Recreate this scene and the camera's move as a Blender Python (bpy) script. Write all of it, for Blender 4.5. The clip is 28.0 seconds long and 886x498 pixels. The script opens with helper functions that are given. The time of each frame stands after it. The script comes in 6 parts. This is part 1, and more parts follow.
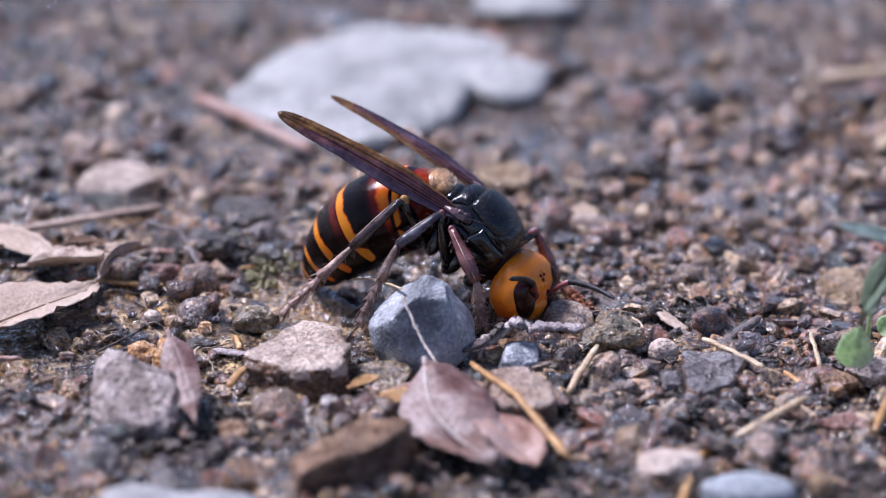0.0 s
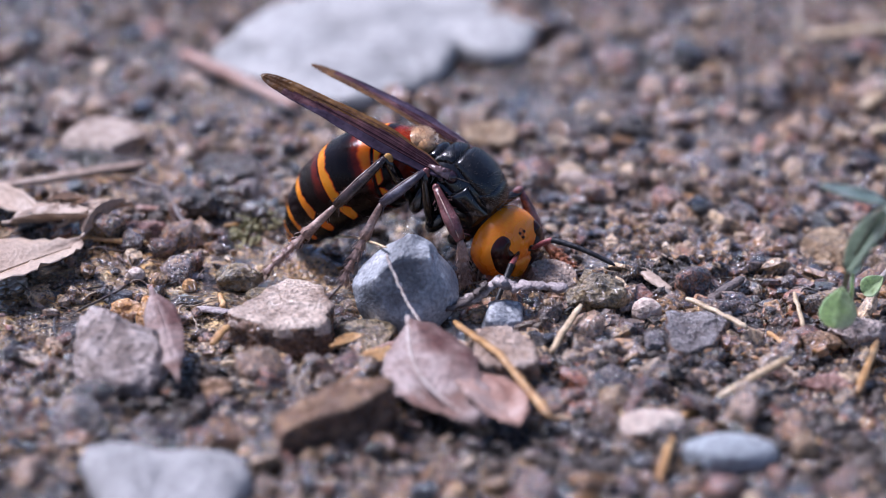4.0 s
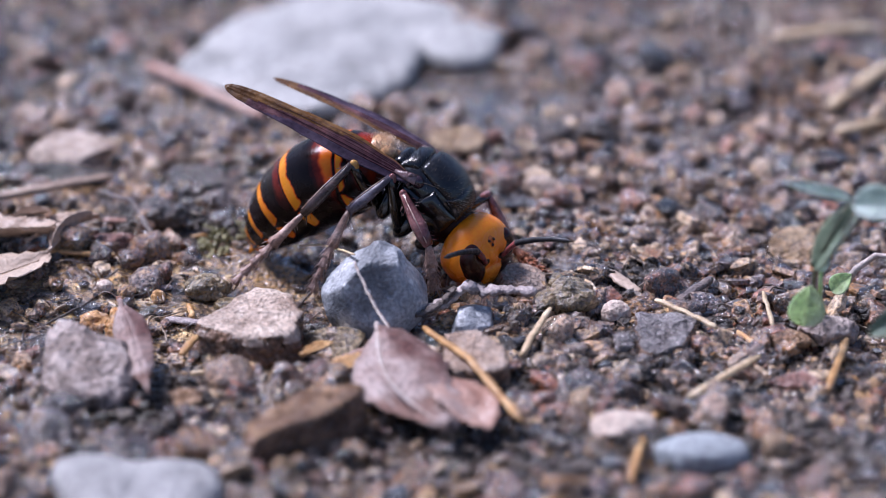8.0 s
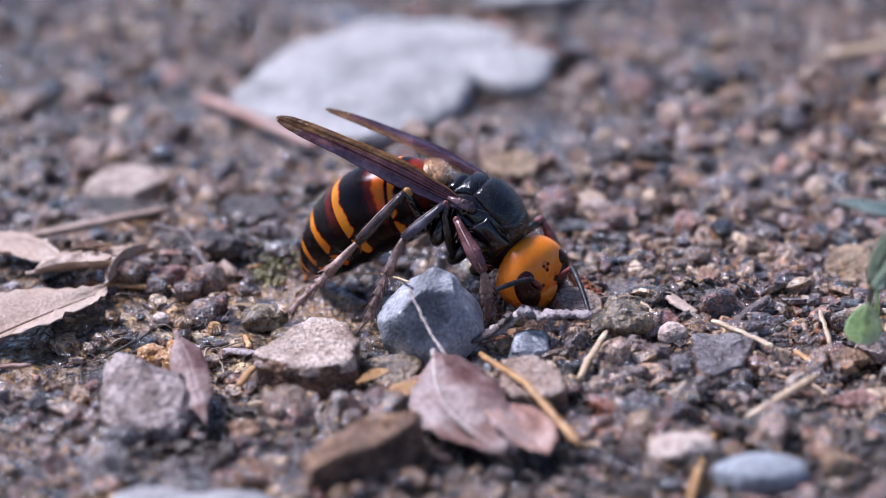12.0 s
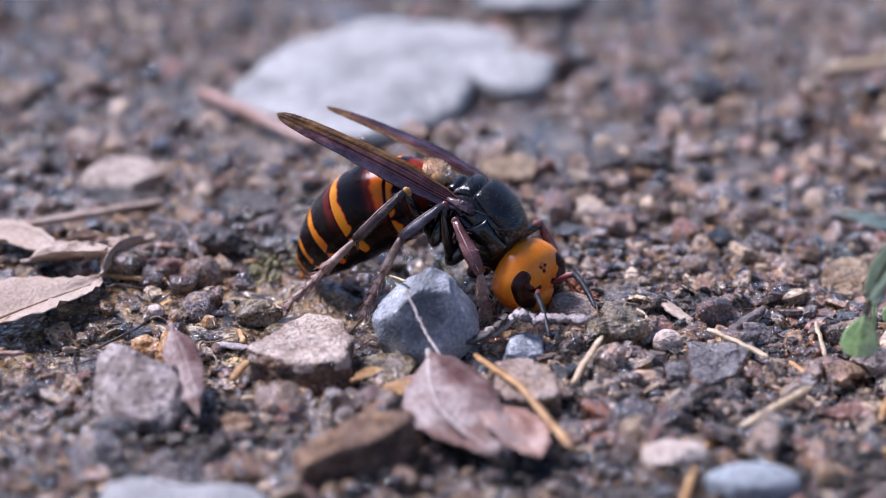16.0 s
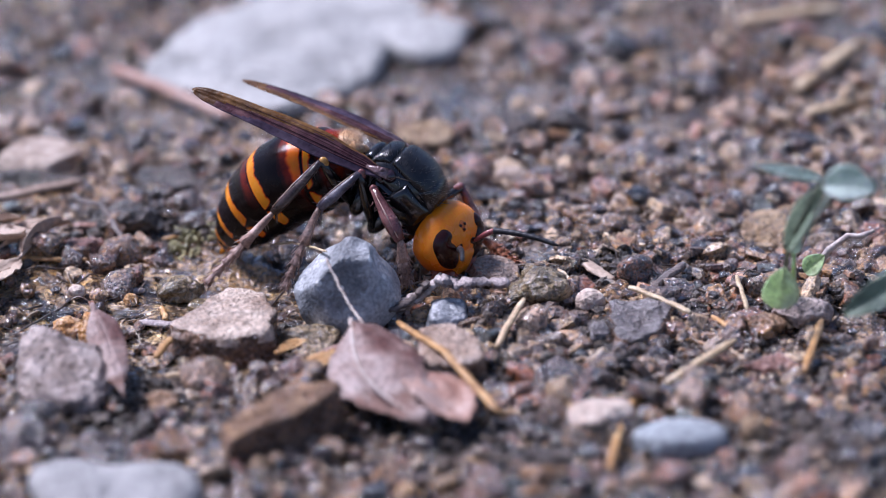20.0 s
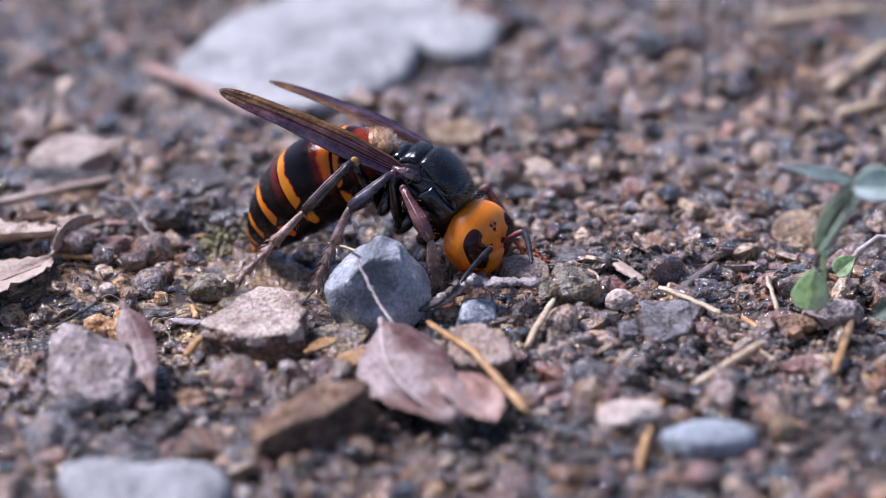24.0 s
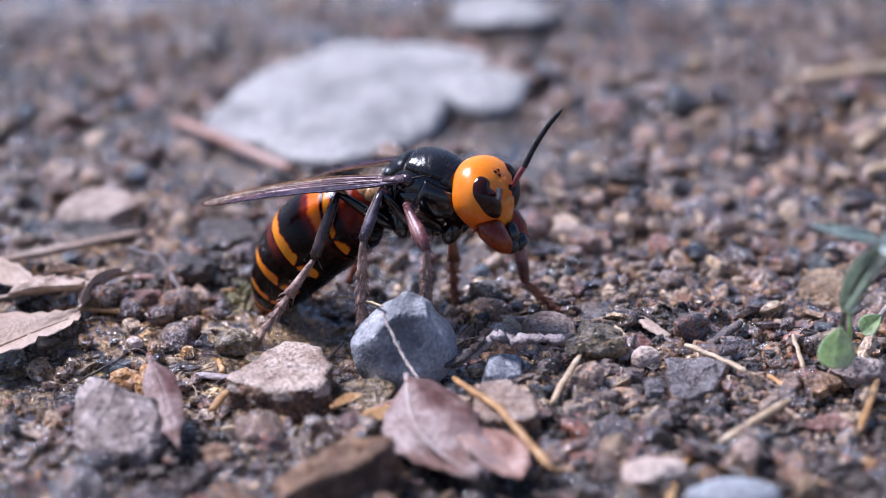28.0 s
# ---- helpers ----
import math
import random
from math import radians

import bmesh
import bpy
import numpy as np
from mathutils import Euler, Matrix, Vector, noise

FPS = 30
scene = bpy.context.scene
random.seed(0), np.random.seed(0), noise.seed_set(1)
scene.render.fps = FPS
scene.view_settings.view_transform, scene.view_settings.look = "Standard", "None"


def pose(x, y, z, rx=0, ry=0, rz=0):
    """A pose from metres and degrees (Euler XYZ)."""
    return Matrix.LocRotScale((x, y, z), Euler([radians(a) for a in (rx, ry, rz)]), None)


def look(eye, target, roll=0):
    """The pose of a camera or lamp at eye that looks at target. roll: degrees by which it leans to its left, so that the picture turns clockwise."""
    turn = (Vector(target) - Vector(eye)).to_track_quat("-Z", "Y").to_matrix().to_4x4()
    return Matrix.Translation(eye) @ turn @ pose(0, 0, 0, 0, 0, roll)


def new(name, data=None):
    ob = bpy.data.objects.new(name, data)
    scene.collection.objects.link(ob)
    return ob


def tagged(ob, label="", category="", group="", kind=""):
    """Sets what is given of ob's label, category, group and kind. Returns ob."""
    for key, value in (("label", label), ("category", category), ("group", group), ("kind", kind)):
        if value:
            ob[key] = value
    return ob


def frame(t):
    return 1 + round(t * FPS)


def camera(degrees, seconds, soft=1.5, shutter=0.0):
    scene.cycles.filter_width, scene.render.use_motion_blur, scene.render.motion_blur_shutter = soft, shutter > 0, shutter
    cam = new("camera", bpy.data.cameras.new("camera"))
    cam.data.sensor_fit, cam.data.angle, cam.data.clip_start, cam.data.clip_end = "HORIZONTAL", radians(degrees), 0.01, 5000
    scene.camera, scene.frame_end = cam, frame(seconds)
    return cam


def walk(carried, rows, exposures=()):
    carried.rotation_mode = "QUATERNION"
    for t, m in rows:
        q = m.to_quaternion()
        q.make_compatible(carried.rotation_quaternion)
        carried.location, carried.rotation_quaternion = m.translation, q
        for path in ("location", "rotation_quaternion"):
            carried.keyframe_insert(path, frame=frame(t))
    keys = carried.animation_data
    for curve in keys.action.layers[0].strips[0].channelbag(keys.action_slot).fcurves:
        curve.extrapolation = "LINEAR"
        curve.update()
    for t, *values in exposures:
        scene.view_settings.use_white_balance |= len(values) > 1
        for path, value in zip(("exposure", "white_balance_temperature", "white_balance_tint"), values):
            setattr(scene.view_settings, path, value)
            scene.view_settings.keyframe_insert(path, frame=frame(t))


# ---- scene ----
cam = camera(16, 28.0, soft=0.6)
cam.data.dof.use_dof = True
cam.data.dof.focus_distance = 0.391
cam.data.dof.aperture_fstop = 12.0
cam.data.dof.aperture_blades = 7

CAMERA_ROWS = [
    (0, pose(-0.00204, -0.36984, 0.15345, 68.6323, -0.5967, 0.8567)),
    (0.5, pose(-0.00186, -0.36936, 0.15394, 68.7901, -0.6290, 1.1891)),
    (1, pose(-0.00162, -0.37011, 0.15277, 69.0307, -0.5782, 0.7624)),
    (1.5, pose(-0.00209, -0.36955, 0.15325, 68.1657, -0.6154, 0.9799)),
    (2, pose(-0.00157, -0.36978, 0.15260, 68.4985, -0.4280, 1.0593)),
    (2.5, pose(-0.00154, -0.36939, 0.15411, 67.8732, -0.4328, 0.5935)),
    (3, pose(-0.00151, -0.36956, 0.15325, 67.9765, -0.6773, 0.4709)),
    (3.5, pose(-0.00142, -0.36923, 0.15380, 67.7307, -0.8668, 0.8465)),
    (5.5, pose(-0.00005, -0.36975, 0.15477, 67.7542, -0.8598, 0.5765)),
    (6, pose(-0.00036, -0.36972, 0.15438, 67.9826, -0.8558, 0.6348)),
    (6.5, pose(0.00022, -0.36993, 0.15474, 68.0309, -0.6268, 0.5133)),
    (7, pose(0.00007, -0.36962, 0.15424, 68.3194, -0.5625, 0.4706)),
    (7.5, pose(0.00012, -0.36993, 0.15406, 68.1797, -0.3177, 0.1874)),
    (8, pose(0.00000, -0.36945, 0.15327, 68.0000, 0.0000, 0.0000)),
    (8.5, pose(0.00002, -0.36939, 0.15398, 68.0986, 0.3901, -0.1041)),
    (9, pose(-0.00028, -0.36963, 0.15357, 68.4048, 0.7702, -0.1706)),
    (9.5, pose(-0.00030, -0.36990, 0.15382, 68.4740, 0.9569, -0.2673)),
    (10, pose(0.00023, -0.36986, 0.15362, 68.4596, 1.1266, -0.2109)),
    (10.5, pose(0.00059, -0.36963, 0.15338, 68.0464, 1.2109, -0.0988)),
    (11, pose(0.00050, -0.36955, 0.15294, 68.0293, 1.1644, -0.1318)),
    (11.5, pose(-0.00048, -0.36955, 0.15329, 68.4577, 1.5862, 0.1254)),
    (12, pose(0.00102, -0.36940, 0.15323, 68.4841, 1.5702, 0.6053)),
    (12.5, pose(0.00103, -0.36945, 0.15325, 68.6229, 1.0350, 0.2965)),
    (14.5, pose(-0.00075, -0.36914, 0.15285, 68.3002, 0.5095, 0.2474)),
    (15, pose(-0.00041, -0.36914, 0.15359, 68.3930, 0.1745, 0.6518)),
    (15.5, pose(-0.00042, -0.36931, 0.15254, 68.6244, 0.0911, 0.7085)),
    (16, pose(-0.00062, -0.36902, 0.15219, 68.6206, -0.1648, 0.9808)),
    (16.5, pose(-0.00013, -0.36881, 0.15221, 68.3826, -0.0446, 1.0269)),
    (17, pose(0.00028, -0.36946, 0.15262, 68.3245, -0.1262, 0.5741)),
    (17.5, pose(-0.00036, -0.36966, 0.15270, 68.3902, -0.2045, 0.1128)),
    (18, pose(-0.00067, -0.36923, 0.15239, 68.1657, -0.0133, -0.2478)),
    (18.5, pose(-0.00073, -0.36917, 0.15286, 67.9310, -0.1678, -0.3909)),
    (19, pose(-0.00027, -0.36921, 0.15281, 67.7002, 0.4956, -0.3707)),
    (19.5, pose(0.00096, -0.36950, 0.15237, 67.7430, 1.3513, -0.6861)),
    (20, pose(0.00028, -0.36886, 0.15255, 67.9343, 1.5267, -1.1239)),
    (20.5, pose(0.00016, -0.36952, 0.15191, 68.2212, 1.3426, -0.9472)),
    (21, pose(0.00075, -0.36917, 0.15203, 67.9149, 1.3301, -0.8865)),
    (21.5, pose(-0.00044, -0.36946, 0.15226, 69.0455, 1.1291, -1.0127)),
    (23.5, pose(0.00075, -0.36915, 0.15283, 67.9471, 1.5878, -0.4977)),
    (24, pose(0.00082, -0.36882, 0.15312, 67.8626, 1.5413, -0.4539)),
    (24.5, pose(0.00092, -0.36886, 0.15337, 67.8453, 1.8585, -0.6268)),
    (25, pose(0.00128, -0.36909, 0.15300, 68.4335, 1.7623, -0.8496)),
    (25.5, pose(0.00088, -0.36911, 0.15269, 68.5673, 1.5566, -0.8504)),
    (26, pose(0.00062, -0.36876, 0.15330, 68.5344, 1.4154, -0.5254)),
    (26.5, pose(0.00060, -0.36840, 0.15330, 68.6786, 1.7761, 0.6087)),
    (27, pose(0.00165, -0.36854, 0.15343, 68.7559, 1.9324, 1.0020)),
    (27.5, pose(0.00127, -0.36924, 0.15354, 68.8334, 1.5355, 0.2672)),
    (28, pose(0.00172, -0.36914, 0.15391, 68.8049, 1.4458, 0.2426)),
]
walk(cam, CAMERA_ROWS, [(0, 0.6, 5530, 24), (28, 0.6, 5530, 24)])

# ---- light: a bright overcast sky, no hard sun ----
world = bpy.data.worlds.new("sky")
scene.world = world
world.use_nodes = True
wn, wl = world.node_tree.nodes, world.node_tree.links
wn.clear()
sky = wn.new("ShaderNodeTexSky")
sky.sky_type, sky.sun_disc = "NISHITA", False
sky.sun_elevation, sky.sun_rotation = radians(57), radians(-60)
sky.air_density, sky.dust_density, sky.ozone_density = 1.0, 1.5, 1.5
back = wn.new("ShaderNodeBackground")
back.inputs[1].default_value = 0.07
wout = wn.new("ShaderNodeOutputWorld")
wl.new(sky.outputs[0], back.inputs[0])
wl.new(back.outputs[0], wout.inputs[0])

sun = new("sun", bpy.data.lights.new("sun", "SUN"))
sun.data.energy, sun.data.angle, sun.data.color = 4.2, radians(18), (1.0, 0.96, 0.92)
sun.matrix_world = look((-0.46, 0.26, 0.82), (0, 0, 0))

MM = 0.001


# ---- materials ----
def material(name, colors, scale=300.0, rough=(0.4, 0.7), bump=0.3, bump_scale=None, metal=0.0, coat=0.0, spec=0.5,
             islands=False, objects=False, spread=0.6, detail=6.0, stops=None, sss=0.0, depth=0.0004, mottle=0.3, coarse=0.0, film=0.0, tints=False, rise=None, specks=None, silt=0.0, sheen_tint=None, coat_ior=1.5):
    """A procedural surface: a ramp of colours over noise (and over each piece's own random number), varied gloss, fine relief."""
    m = bpy.data.materials.new(name)
    m.use_nodes = True
    n, l = m.node_tree.nodes, m.node_tree.links
    b = n["Principled BSDF"]
    co = n.new("ShaderNodeTexCoord")
    big, fine = n.new("ShaderNodeTexNoise"), n.new("ShaderNodeTexNoise")
    big.inputs["Scale"].default_value, big.inputs["Detail"].default_value = scale, detail
    fine.inputs["Scale"].default_value, fine.inputs["Detail"].default_value = bump_scale or scale * 4, 7.0
    for x in (big, fine):
        l.new(co.outputs["Object"], x.inputs["Vector"])
    ramp = n.new("ShaderNodeValToRGB")
    while len(ramp.color_ramp.elements) < len(colors):
        ramp.color_ramp.elements.new(0.5)
    for i, c in enumerate(colors):
        e = ramp.color_ramp.elements[i]
        e.position = stops[i] if stops else 0.3 + 0.4 * i / max(1, len(colors) - 1)
        e.color = (*c, 1)
    source = big.outputs["Fac"]
    if islands or objects:
        info = n.new("ShaderNodeNewGeometry") if islands else n.new("ShaderNodeObjectInfo")
        mix = n.new("ShaderNodeMix")
        mix.inputs["Factor"].default_value = spread
        l.new(source, mix.inputs["A"])
        l.new(info.outputs["Random Per Island" if islands else "Random"], mix.inputs["B"])
        source = mix.outputs["Result"]
        for i in range(len(colors)):
            ramp.color_ramp.elements[i].position = 0.2 + 0.6 * i / max(1, len(colors) - 1)
    l.new(source, ramp.inputs["Fac"])
    speck = n.new("ShaderNodeMix")
    speck.data_type, speck.blend_type = "RGBA", "OVERLAY"
    speck.inputs["Factor"].default_value = mottle
    stretch = n.new("ShaderNodeMapRange")
    stretch.inputs["From Min"].default_value, stretch.inputs["From Max"].default_value = 0.32, 0.68
    l.new(fine.outputs["Fac"], stretch.inputs["Value"])
    l.new(ramp.outputs["Color"], speck.inputs["A"])
    l.new(stretch.outputs["Result"], speck.inputs["B"])
    shade = speck.outputs["Result"]
    if tints:
        wide = n.new("ShaderNodeTexNoise")
        wide.inputs["Scale"].default_value, wide.inputs["Detail"].default_value = 55.0, 4.0
        l.new(co.outputs["Object"], wide.inputs["Vector"])
        hue = n.new("ShaderNodeValToRGB")
        hue.color_ramp.elements.new(0.5)
        for e, (p, c) in zip(hue.color_ramp.elements, ((0.38, (0.72, 0.66, 0.72)), (0.5, (1, 0.97, 0.92)), (0.62, (1.0, 0.82, 0.52)))):
            e.position, e.color = p, (*c, 1)
        l.new(wide.outputs["Fac"], hue.inputs["Fac"])
        wash = n.new("ShaderNodeMix")
        wash.data_type, wash.blend_type = "RGBA", "MULTIPLY"
        wash.inputs["Factor"].default_value = 1.0
        l.new(shade, wash.inputs["A"])
        l.new(hue.outputs["Color"], wash.inputs["B"])
        shade = wash.outputs["Result"]
    if silt:
        sediment = n.new("ShaderNodeAttribute")
        sediment.attribute_name = "silt"
        tone = n.new("ShaderNodeValToRGB")
        tone.color_ramp.elements[0].color, tone.color_ramp.elements[1].color = (silt, silt * 0.94, silt * 0.9, 1), (1.4, 1.45, 1.42, 1)
        l.new(sediment.outputs["Fac"], tone.inputs["Fac"])
        bed = n.new("ShaderNodeMix")
        bed.data_type, bed.blend_type = "RGBA", "MULTIPLY"
        bed.inputs["Factor"].default_value = 1.0
        l.new(shade, bed.inputs["A"])
        l.new(tone.outputs["Color"], bed.inputs["B"])
        shade = bed.outputs["Result"]
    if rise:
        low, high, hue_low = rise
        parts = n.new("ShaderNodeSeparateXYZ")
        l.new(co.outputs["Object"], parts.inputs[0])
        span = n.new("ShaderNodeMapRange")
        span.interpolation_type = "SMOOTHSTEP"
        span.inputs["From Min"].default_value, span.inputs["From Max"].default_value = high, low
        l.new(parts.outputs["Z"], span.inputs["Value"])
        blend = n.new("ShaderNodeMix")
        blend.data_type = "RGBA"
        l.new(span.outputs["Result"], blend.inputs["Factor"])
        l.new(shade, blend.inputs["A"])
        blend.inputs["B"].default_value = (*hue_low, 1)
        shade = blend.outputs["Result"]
    if specks:
        grain, size, hue_speck = specks
        cells = n.new("ShaderNodeTexVoronoi")
        cells.inputs["Scale"].default_value, cells.inputs["Randomness"].default_value = grain, 1.0
        l.new(co.outputs["Object"], cells.inputs["Vector"])
        spot = n.new("ShaderNodeMapRange")
        spot.inputs["From Min"].default_value, spot.inputs["From Max"].default_value = size, size * 0.6
        l.new(cells.outputs["Distance"], spot.inputs["Value"])
        patch = n.new("ShaderNodeMix")
        patch.data_type = "RGBA"
        l.new(spot.outputs["Result"], patch.inputs["Factor"])
        l.new(shade, patch.inputs["A"])
        patch.inputs["B"].default_value = (*hue_speck, 1)
        shade = patch.outputs["Result"]
    l.new(shade, b.inputs["Base Color"])
    gloss = n.new("ShaderNodeMapRange")
    gloss.inputs["From Min"].default_value, gloss.inputs["From Max"].default_value = 0.46, 0.6
    gloss.inputs["To Min"].default_value, gloss.inputs["To Max"].default_value = rough
    second = n.new("ShaderNodeTexNoise")
    second.inputs["Scale"].default_value, second.inputs["Detail"].default_value = scale * 1.7, 4.0
    l.new(co.outputs["Object"], second.inputs["Vector"])
    l.new(second.outputs["Fac"], gloss.inputs["Value"])
    l.new(gloss.outputs["Result"], b.inputs["Roughness"])
    bp = n.new("ShaderNodeBump")
    bp.inputs["Strength"].default_value, bp.inputs["Distance"].default_value = bump, depth
    l.new(fine.outputs["Fac"], bp.inputs["Height"])
    l.new(bp.outputs["Normal"], b.inputs["Normal"])
    if coarse:
        third = n.new("ShaderNodeTexNoise")
        third.inputs["Scale"].default_value, third.inputs["Detail"].default_value = (bump_scale or scale * 4) * 0.3, 6.0
        l.new(co.outputs["Object"], third.inputs["Vector"])
        low = n.new("ShaderNodeBump")
        low.inputs["Strength"].default_value, low.inputs["Distance"].default_value = 1.0, coarse
        l.new(third.outputs["Fac"], low.inputs["Height"])
        l.new(low.outputs["Normal"], bp.inputs["Normal"])
    b.inputs["Metallic"].default_value = metal
    b.inputs["Coat Weight"].default_value = coat
    b.inputs["Coat Roughness"].default_value = 0.06
    b.inputs["Coat IOR"].default_value = coat_ior
    if sheen_tint:
        b.inputs["Specular Tint"].default_value = (*sheen_tint, 1)
    if film:
        pool = n.new("ShaderNodeTexNoise")
        pool.inputs["Scale"].default_value, pool.inputs["Detail"].default_value = 48.0, 5.0
        l.new(co.outputs["Object"], pool.inputs["Vector"])
        wet = n.new("ShaderNodeMapRange")
        wet.inputs["From Min"].default_value, wet.inputs["From Max"].default_value = 0.34, 0.46
        wet.inputs["To Max"].default_value = film
        l.new(pool.outputs["Fac"], wet.inputs["Value"])
        l.new(wet.outputs["Result"], b.inputs["Coat Weight"])
        ripple = n.new("ShaderNodeTexNoise")
        ripple.inputs["Scale"].default_value, ripple.inputs["Detail"].default_value = 1500.0, 3.0
        l.new(co.outputs["Object"], ripple.inputs["Vector"])
        gentle = n.new("ShaderNodeBump")
        gentle.inputs["Strength"].default_value, gentle.inputs["Distance"].default_value = 0.9, 0.0008
        l.new(ripple.outputs["Fac"], gentle.inputs["Height"])
        l.new(gentle.outputs["Normal"], b.inputs["Coat Normal"])
    b.inputs["Specular IOR Level"].default_value = spec
    if sss:
        b.inputs["Subsurface Weight"].default_value = sss
        b.inputs["Subsurface Radius"].default_value = (0.0008, 0.001, 0.0007)
        b.inputs["Subsurface Scale"].default_value = 1.0
    return m


MUD = material("wet_mud", [(0.0106, 0.00665, 0.0037), (0.0795, 0.0475, 0.0222), (0.265, 0.166, 0.0666), (0.18, 0.119, 0.0666), (0.488, 0.332, 0.17)], 230, (0.03, 0.45), 1.0, 1500, spec=0.8, depth=0.0012, stops=[0.36, 0.44, 0.52, 0.57, 0.66], detail=10, mottle=0.9, coarse=0.0018, film=1.0, tints=True, silt=0.32, coat_ior=1.65)
GRAVEL = material("gravel", [(0.0101, 0.00652, 0.00444), (0.121, 0.0698, 0.0355), (0.342, 0.205, 0.0888), (0.0403, 0.0251, 0.017), (0.201, 0.144, 0.107), (0.241, 0.112, 0.0518), (0.0604, 0.0372, 0.0222), (0.503, 0.354, 0.207)], 330, (0.03, 0.45), 0.9, 2000, islands=True, spread=0.75, spec=0.9, depth=0.0012, mottle=0.9, coarse=0.0012, film=1.0, tints=True, coat_ior=1.65)
STONE = material("mixed_stone", [(0.0201, 0.013, 0.00888), (0.141, 0.0698, 0.037), (0.332, 0.186, 0.074), (0.171, 0.125, 0.0999), (0.0554, 0.0326, 0.0222), (0.302, 0.121, 0.0555), (0.201, 0.13, 0.0592), (0.484, 0.325, 0.2)], 330, (0.04, 0.5), 0.9, 2000, objects=True, spread=0.65, spec=0.85, depth=0.0012, mottle=0.9, coarse=0.0012, film=0.9, tints=True, coat_ior=1.65)
WHITE_STONE = material("white_limestone", [(0.216, 0.211, 0.198), (0.304, 0.296, 0.276), (0.343, 0.334, 0.313)], 90, (0.6, 0.85), 0.6, 900, mottle=0.35, stops=[0.36, 0.46, 0.6])
PEBBLE_GREY = material("grey_pebble", [(0.134, 0.141, 0.152), (0.323, 0.332, 0.343), (0.538, 0.532, 0.528)], 130, (0.35, 0.65), 0.5, 2200, stops=[0.38, 0.47, 0.66], mottle=0.35, depth=0.0005, detail=9, specks=(420, 0.2, (0.75, 0.75, 0.72)))
PALE_ROCK = material("pale_rock", [(0.256, 0.174, 0.123), (0.435, 0.331, 0.256), (0.576, 0.464, 0.364)], 240, (0.25, 0.65), 0.9, 2200, depth=0.0005, mottle=0.5, coarse=0.0007)
GREY_ROCK = material("grey_rough_rock", [(0.194, 0.14, 0.111), (0.413, 0.329, 0.286), (0.608, 0.508, 0.452)], 240, (0.2, 0.7), 1.0, 1500, depth=0.0012, mottle=0.6, coarse=0.0018)
BROWN_ROCK = material("brown_rock", [(0.117, 0.0617, 0.0333), (0.244, 0.142, 0.074), (0.382, 0.237, 0.13)], 260, (0.1, 0.6), 0.9, 1800, depth=0.0009, mottle=0.55, coarse=0.0012)
DARK_ROCK = material("dark_wet_rock", [(0.0212, 0.0162, 0.0126), (0.0636, 0.0475, 0.0348), (0.148, 0.114, 0.0851)], 300, (0.05, 0.45), 0.9, 1800, depth=0.0009, mottle=0.6, coarse=0.0014, spec=0.65)
TAN_ROCK = material("tan_rock", [(0.17, 0.104, 0.0555), (0.318, 0.214, 0.118), (0.488, 0.351, 0.215)], 300, (0.08, 0.6), 0.9, 1800, depth=0.0009, mottle=0.6, coarse=0.0014)
RED_ROCK = material("reddish_rock", [(0.16, 0.08, 0.06), (0.28, 0.15, 0.115), (0.38, 0.25, 0.2)], 280, (0.12, 0.6), 0.9, 1800, depth=0.0009, mottle=0.5, coarse=0.0012)
BLUE_PEBBLE = material("bluish_pebble", [(0.224, 0.245, 0.254), (0.284, 0.304, 0.311), (0.344, 0.358, 0.364)], 220, (0.65, 0.85), 0.8, 1500, mottle=0.5)
STRAW = material("straw", [(0.35, 0.24, 0.13), (0.5, 0.37, 0.22), (0.62, 0.5, 0.34)], 400, (0.4, 0.7), 0.5, 2500)
AMBER_STRAW = material("amber_straw", [(0.3, 0.15, 0.05), (0.45, 0.25, 0.09), (0.55, 0.36, 0.17)], 400, (0.3, 0.6), 0.5, 2500)
BARK = material("dark_bark", [(0.06, 0.045, 0.04), (0.12, 0.09, 0.075), (0.22, 0.17, 0.15)], 400, (0.3, 0.7), 0.9, 2500)
GREY_BARK = material("grey_bark", [(0.2, 0.15, 0.135), (0.4, 0.33, 0.31), (0.55, 0.48, 0.45)], 400, (0.4, 0.7), 0.9, 2500)
DRY_LEAF = material("dry_pinkish_leaf", [(0.11, 0.05, 0.04), (0.2, 0.13, 0.11), (0.32, 0.25, 0.225), (0.15, 0.085, 0.065)], 85, (0.45, 0.7), 0.6, 1500, mottle=0.35, stops=[0.38, 0.46, 0.54, 0.62], spec=0.3)
RUST_LEAF = material("rusty_leaf", [(0.2, 0.09, 0.06), (0.33, 0.19, 0.14), (0.42, 0.3, 0.25)], 180, (0.35, 0.6), 0.6, 1800)
TAN_LEAF = material("pale_tan_leaf", [(0.322, 0.222, 0.157), (0.397, 0.294, 0.218), (0.434, 0.342, 0.263)], 90, (0.45, 0.7), 0.5, 1800, mottle=0.2)
GREEN_LEAF = material("dusty_green_leaf", [(0.19, 0.26, 0.21), (0.29, 0.37, 0.31), (0.4, 0.47, 0.41)], 180, (0.4, 0.6), 0.4, 1800, sss=0.5)
FRESH_LEAF = material("fresh_green_leaf", [(0.211, 0.33, 0.105), (0.324, 0.456, 0.194), (0.454, 0.557, 0.351)], 180, (0.35, 0.6), 0.4, 1800, sss=0.5)
STEM = material("plant_stem", [(0.05, 0.06, 0.04), (0.1, 0.12, 0.07)], 300, (0.4, 0.6), 0.3, 1800)

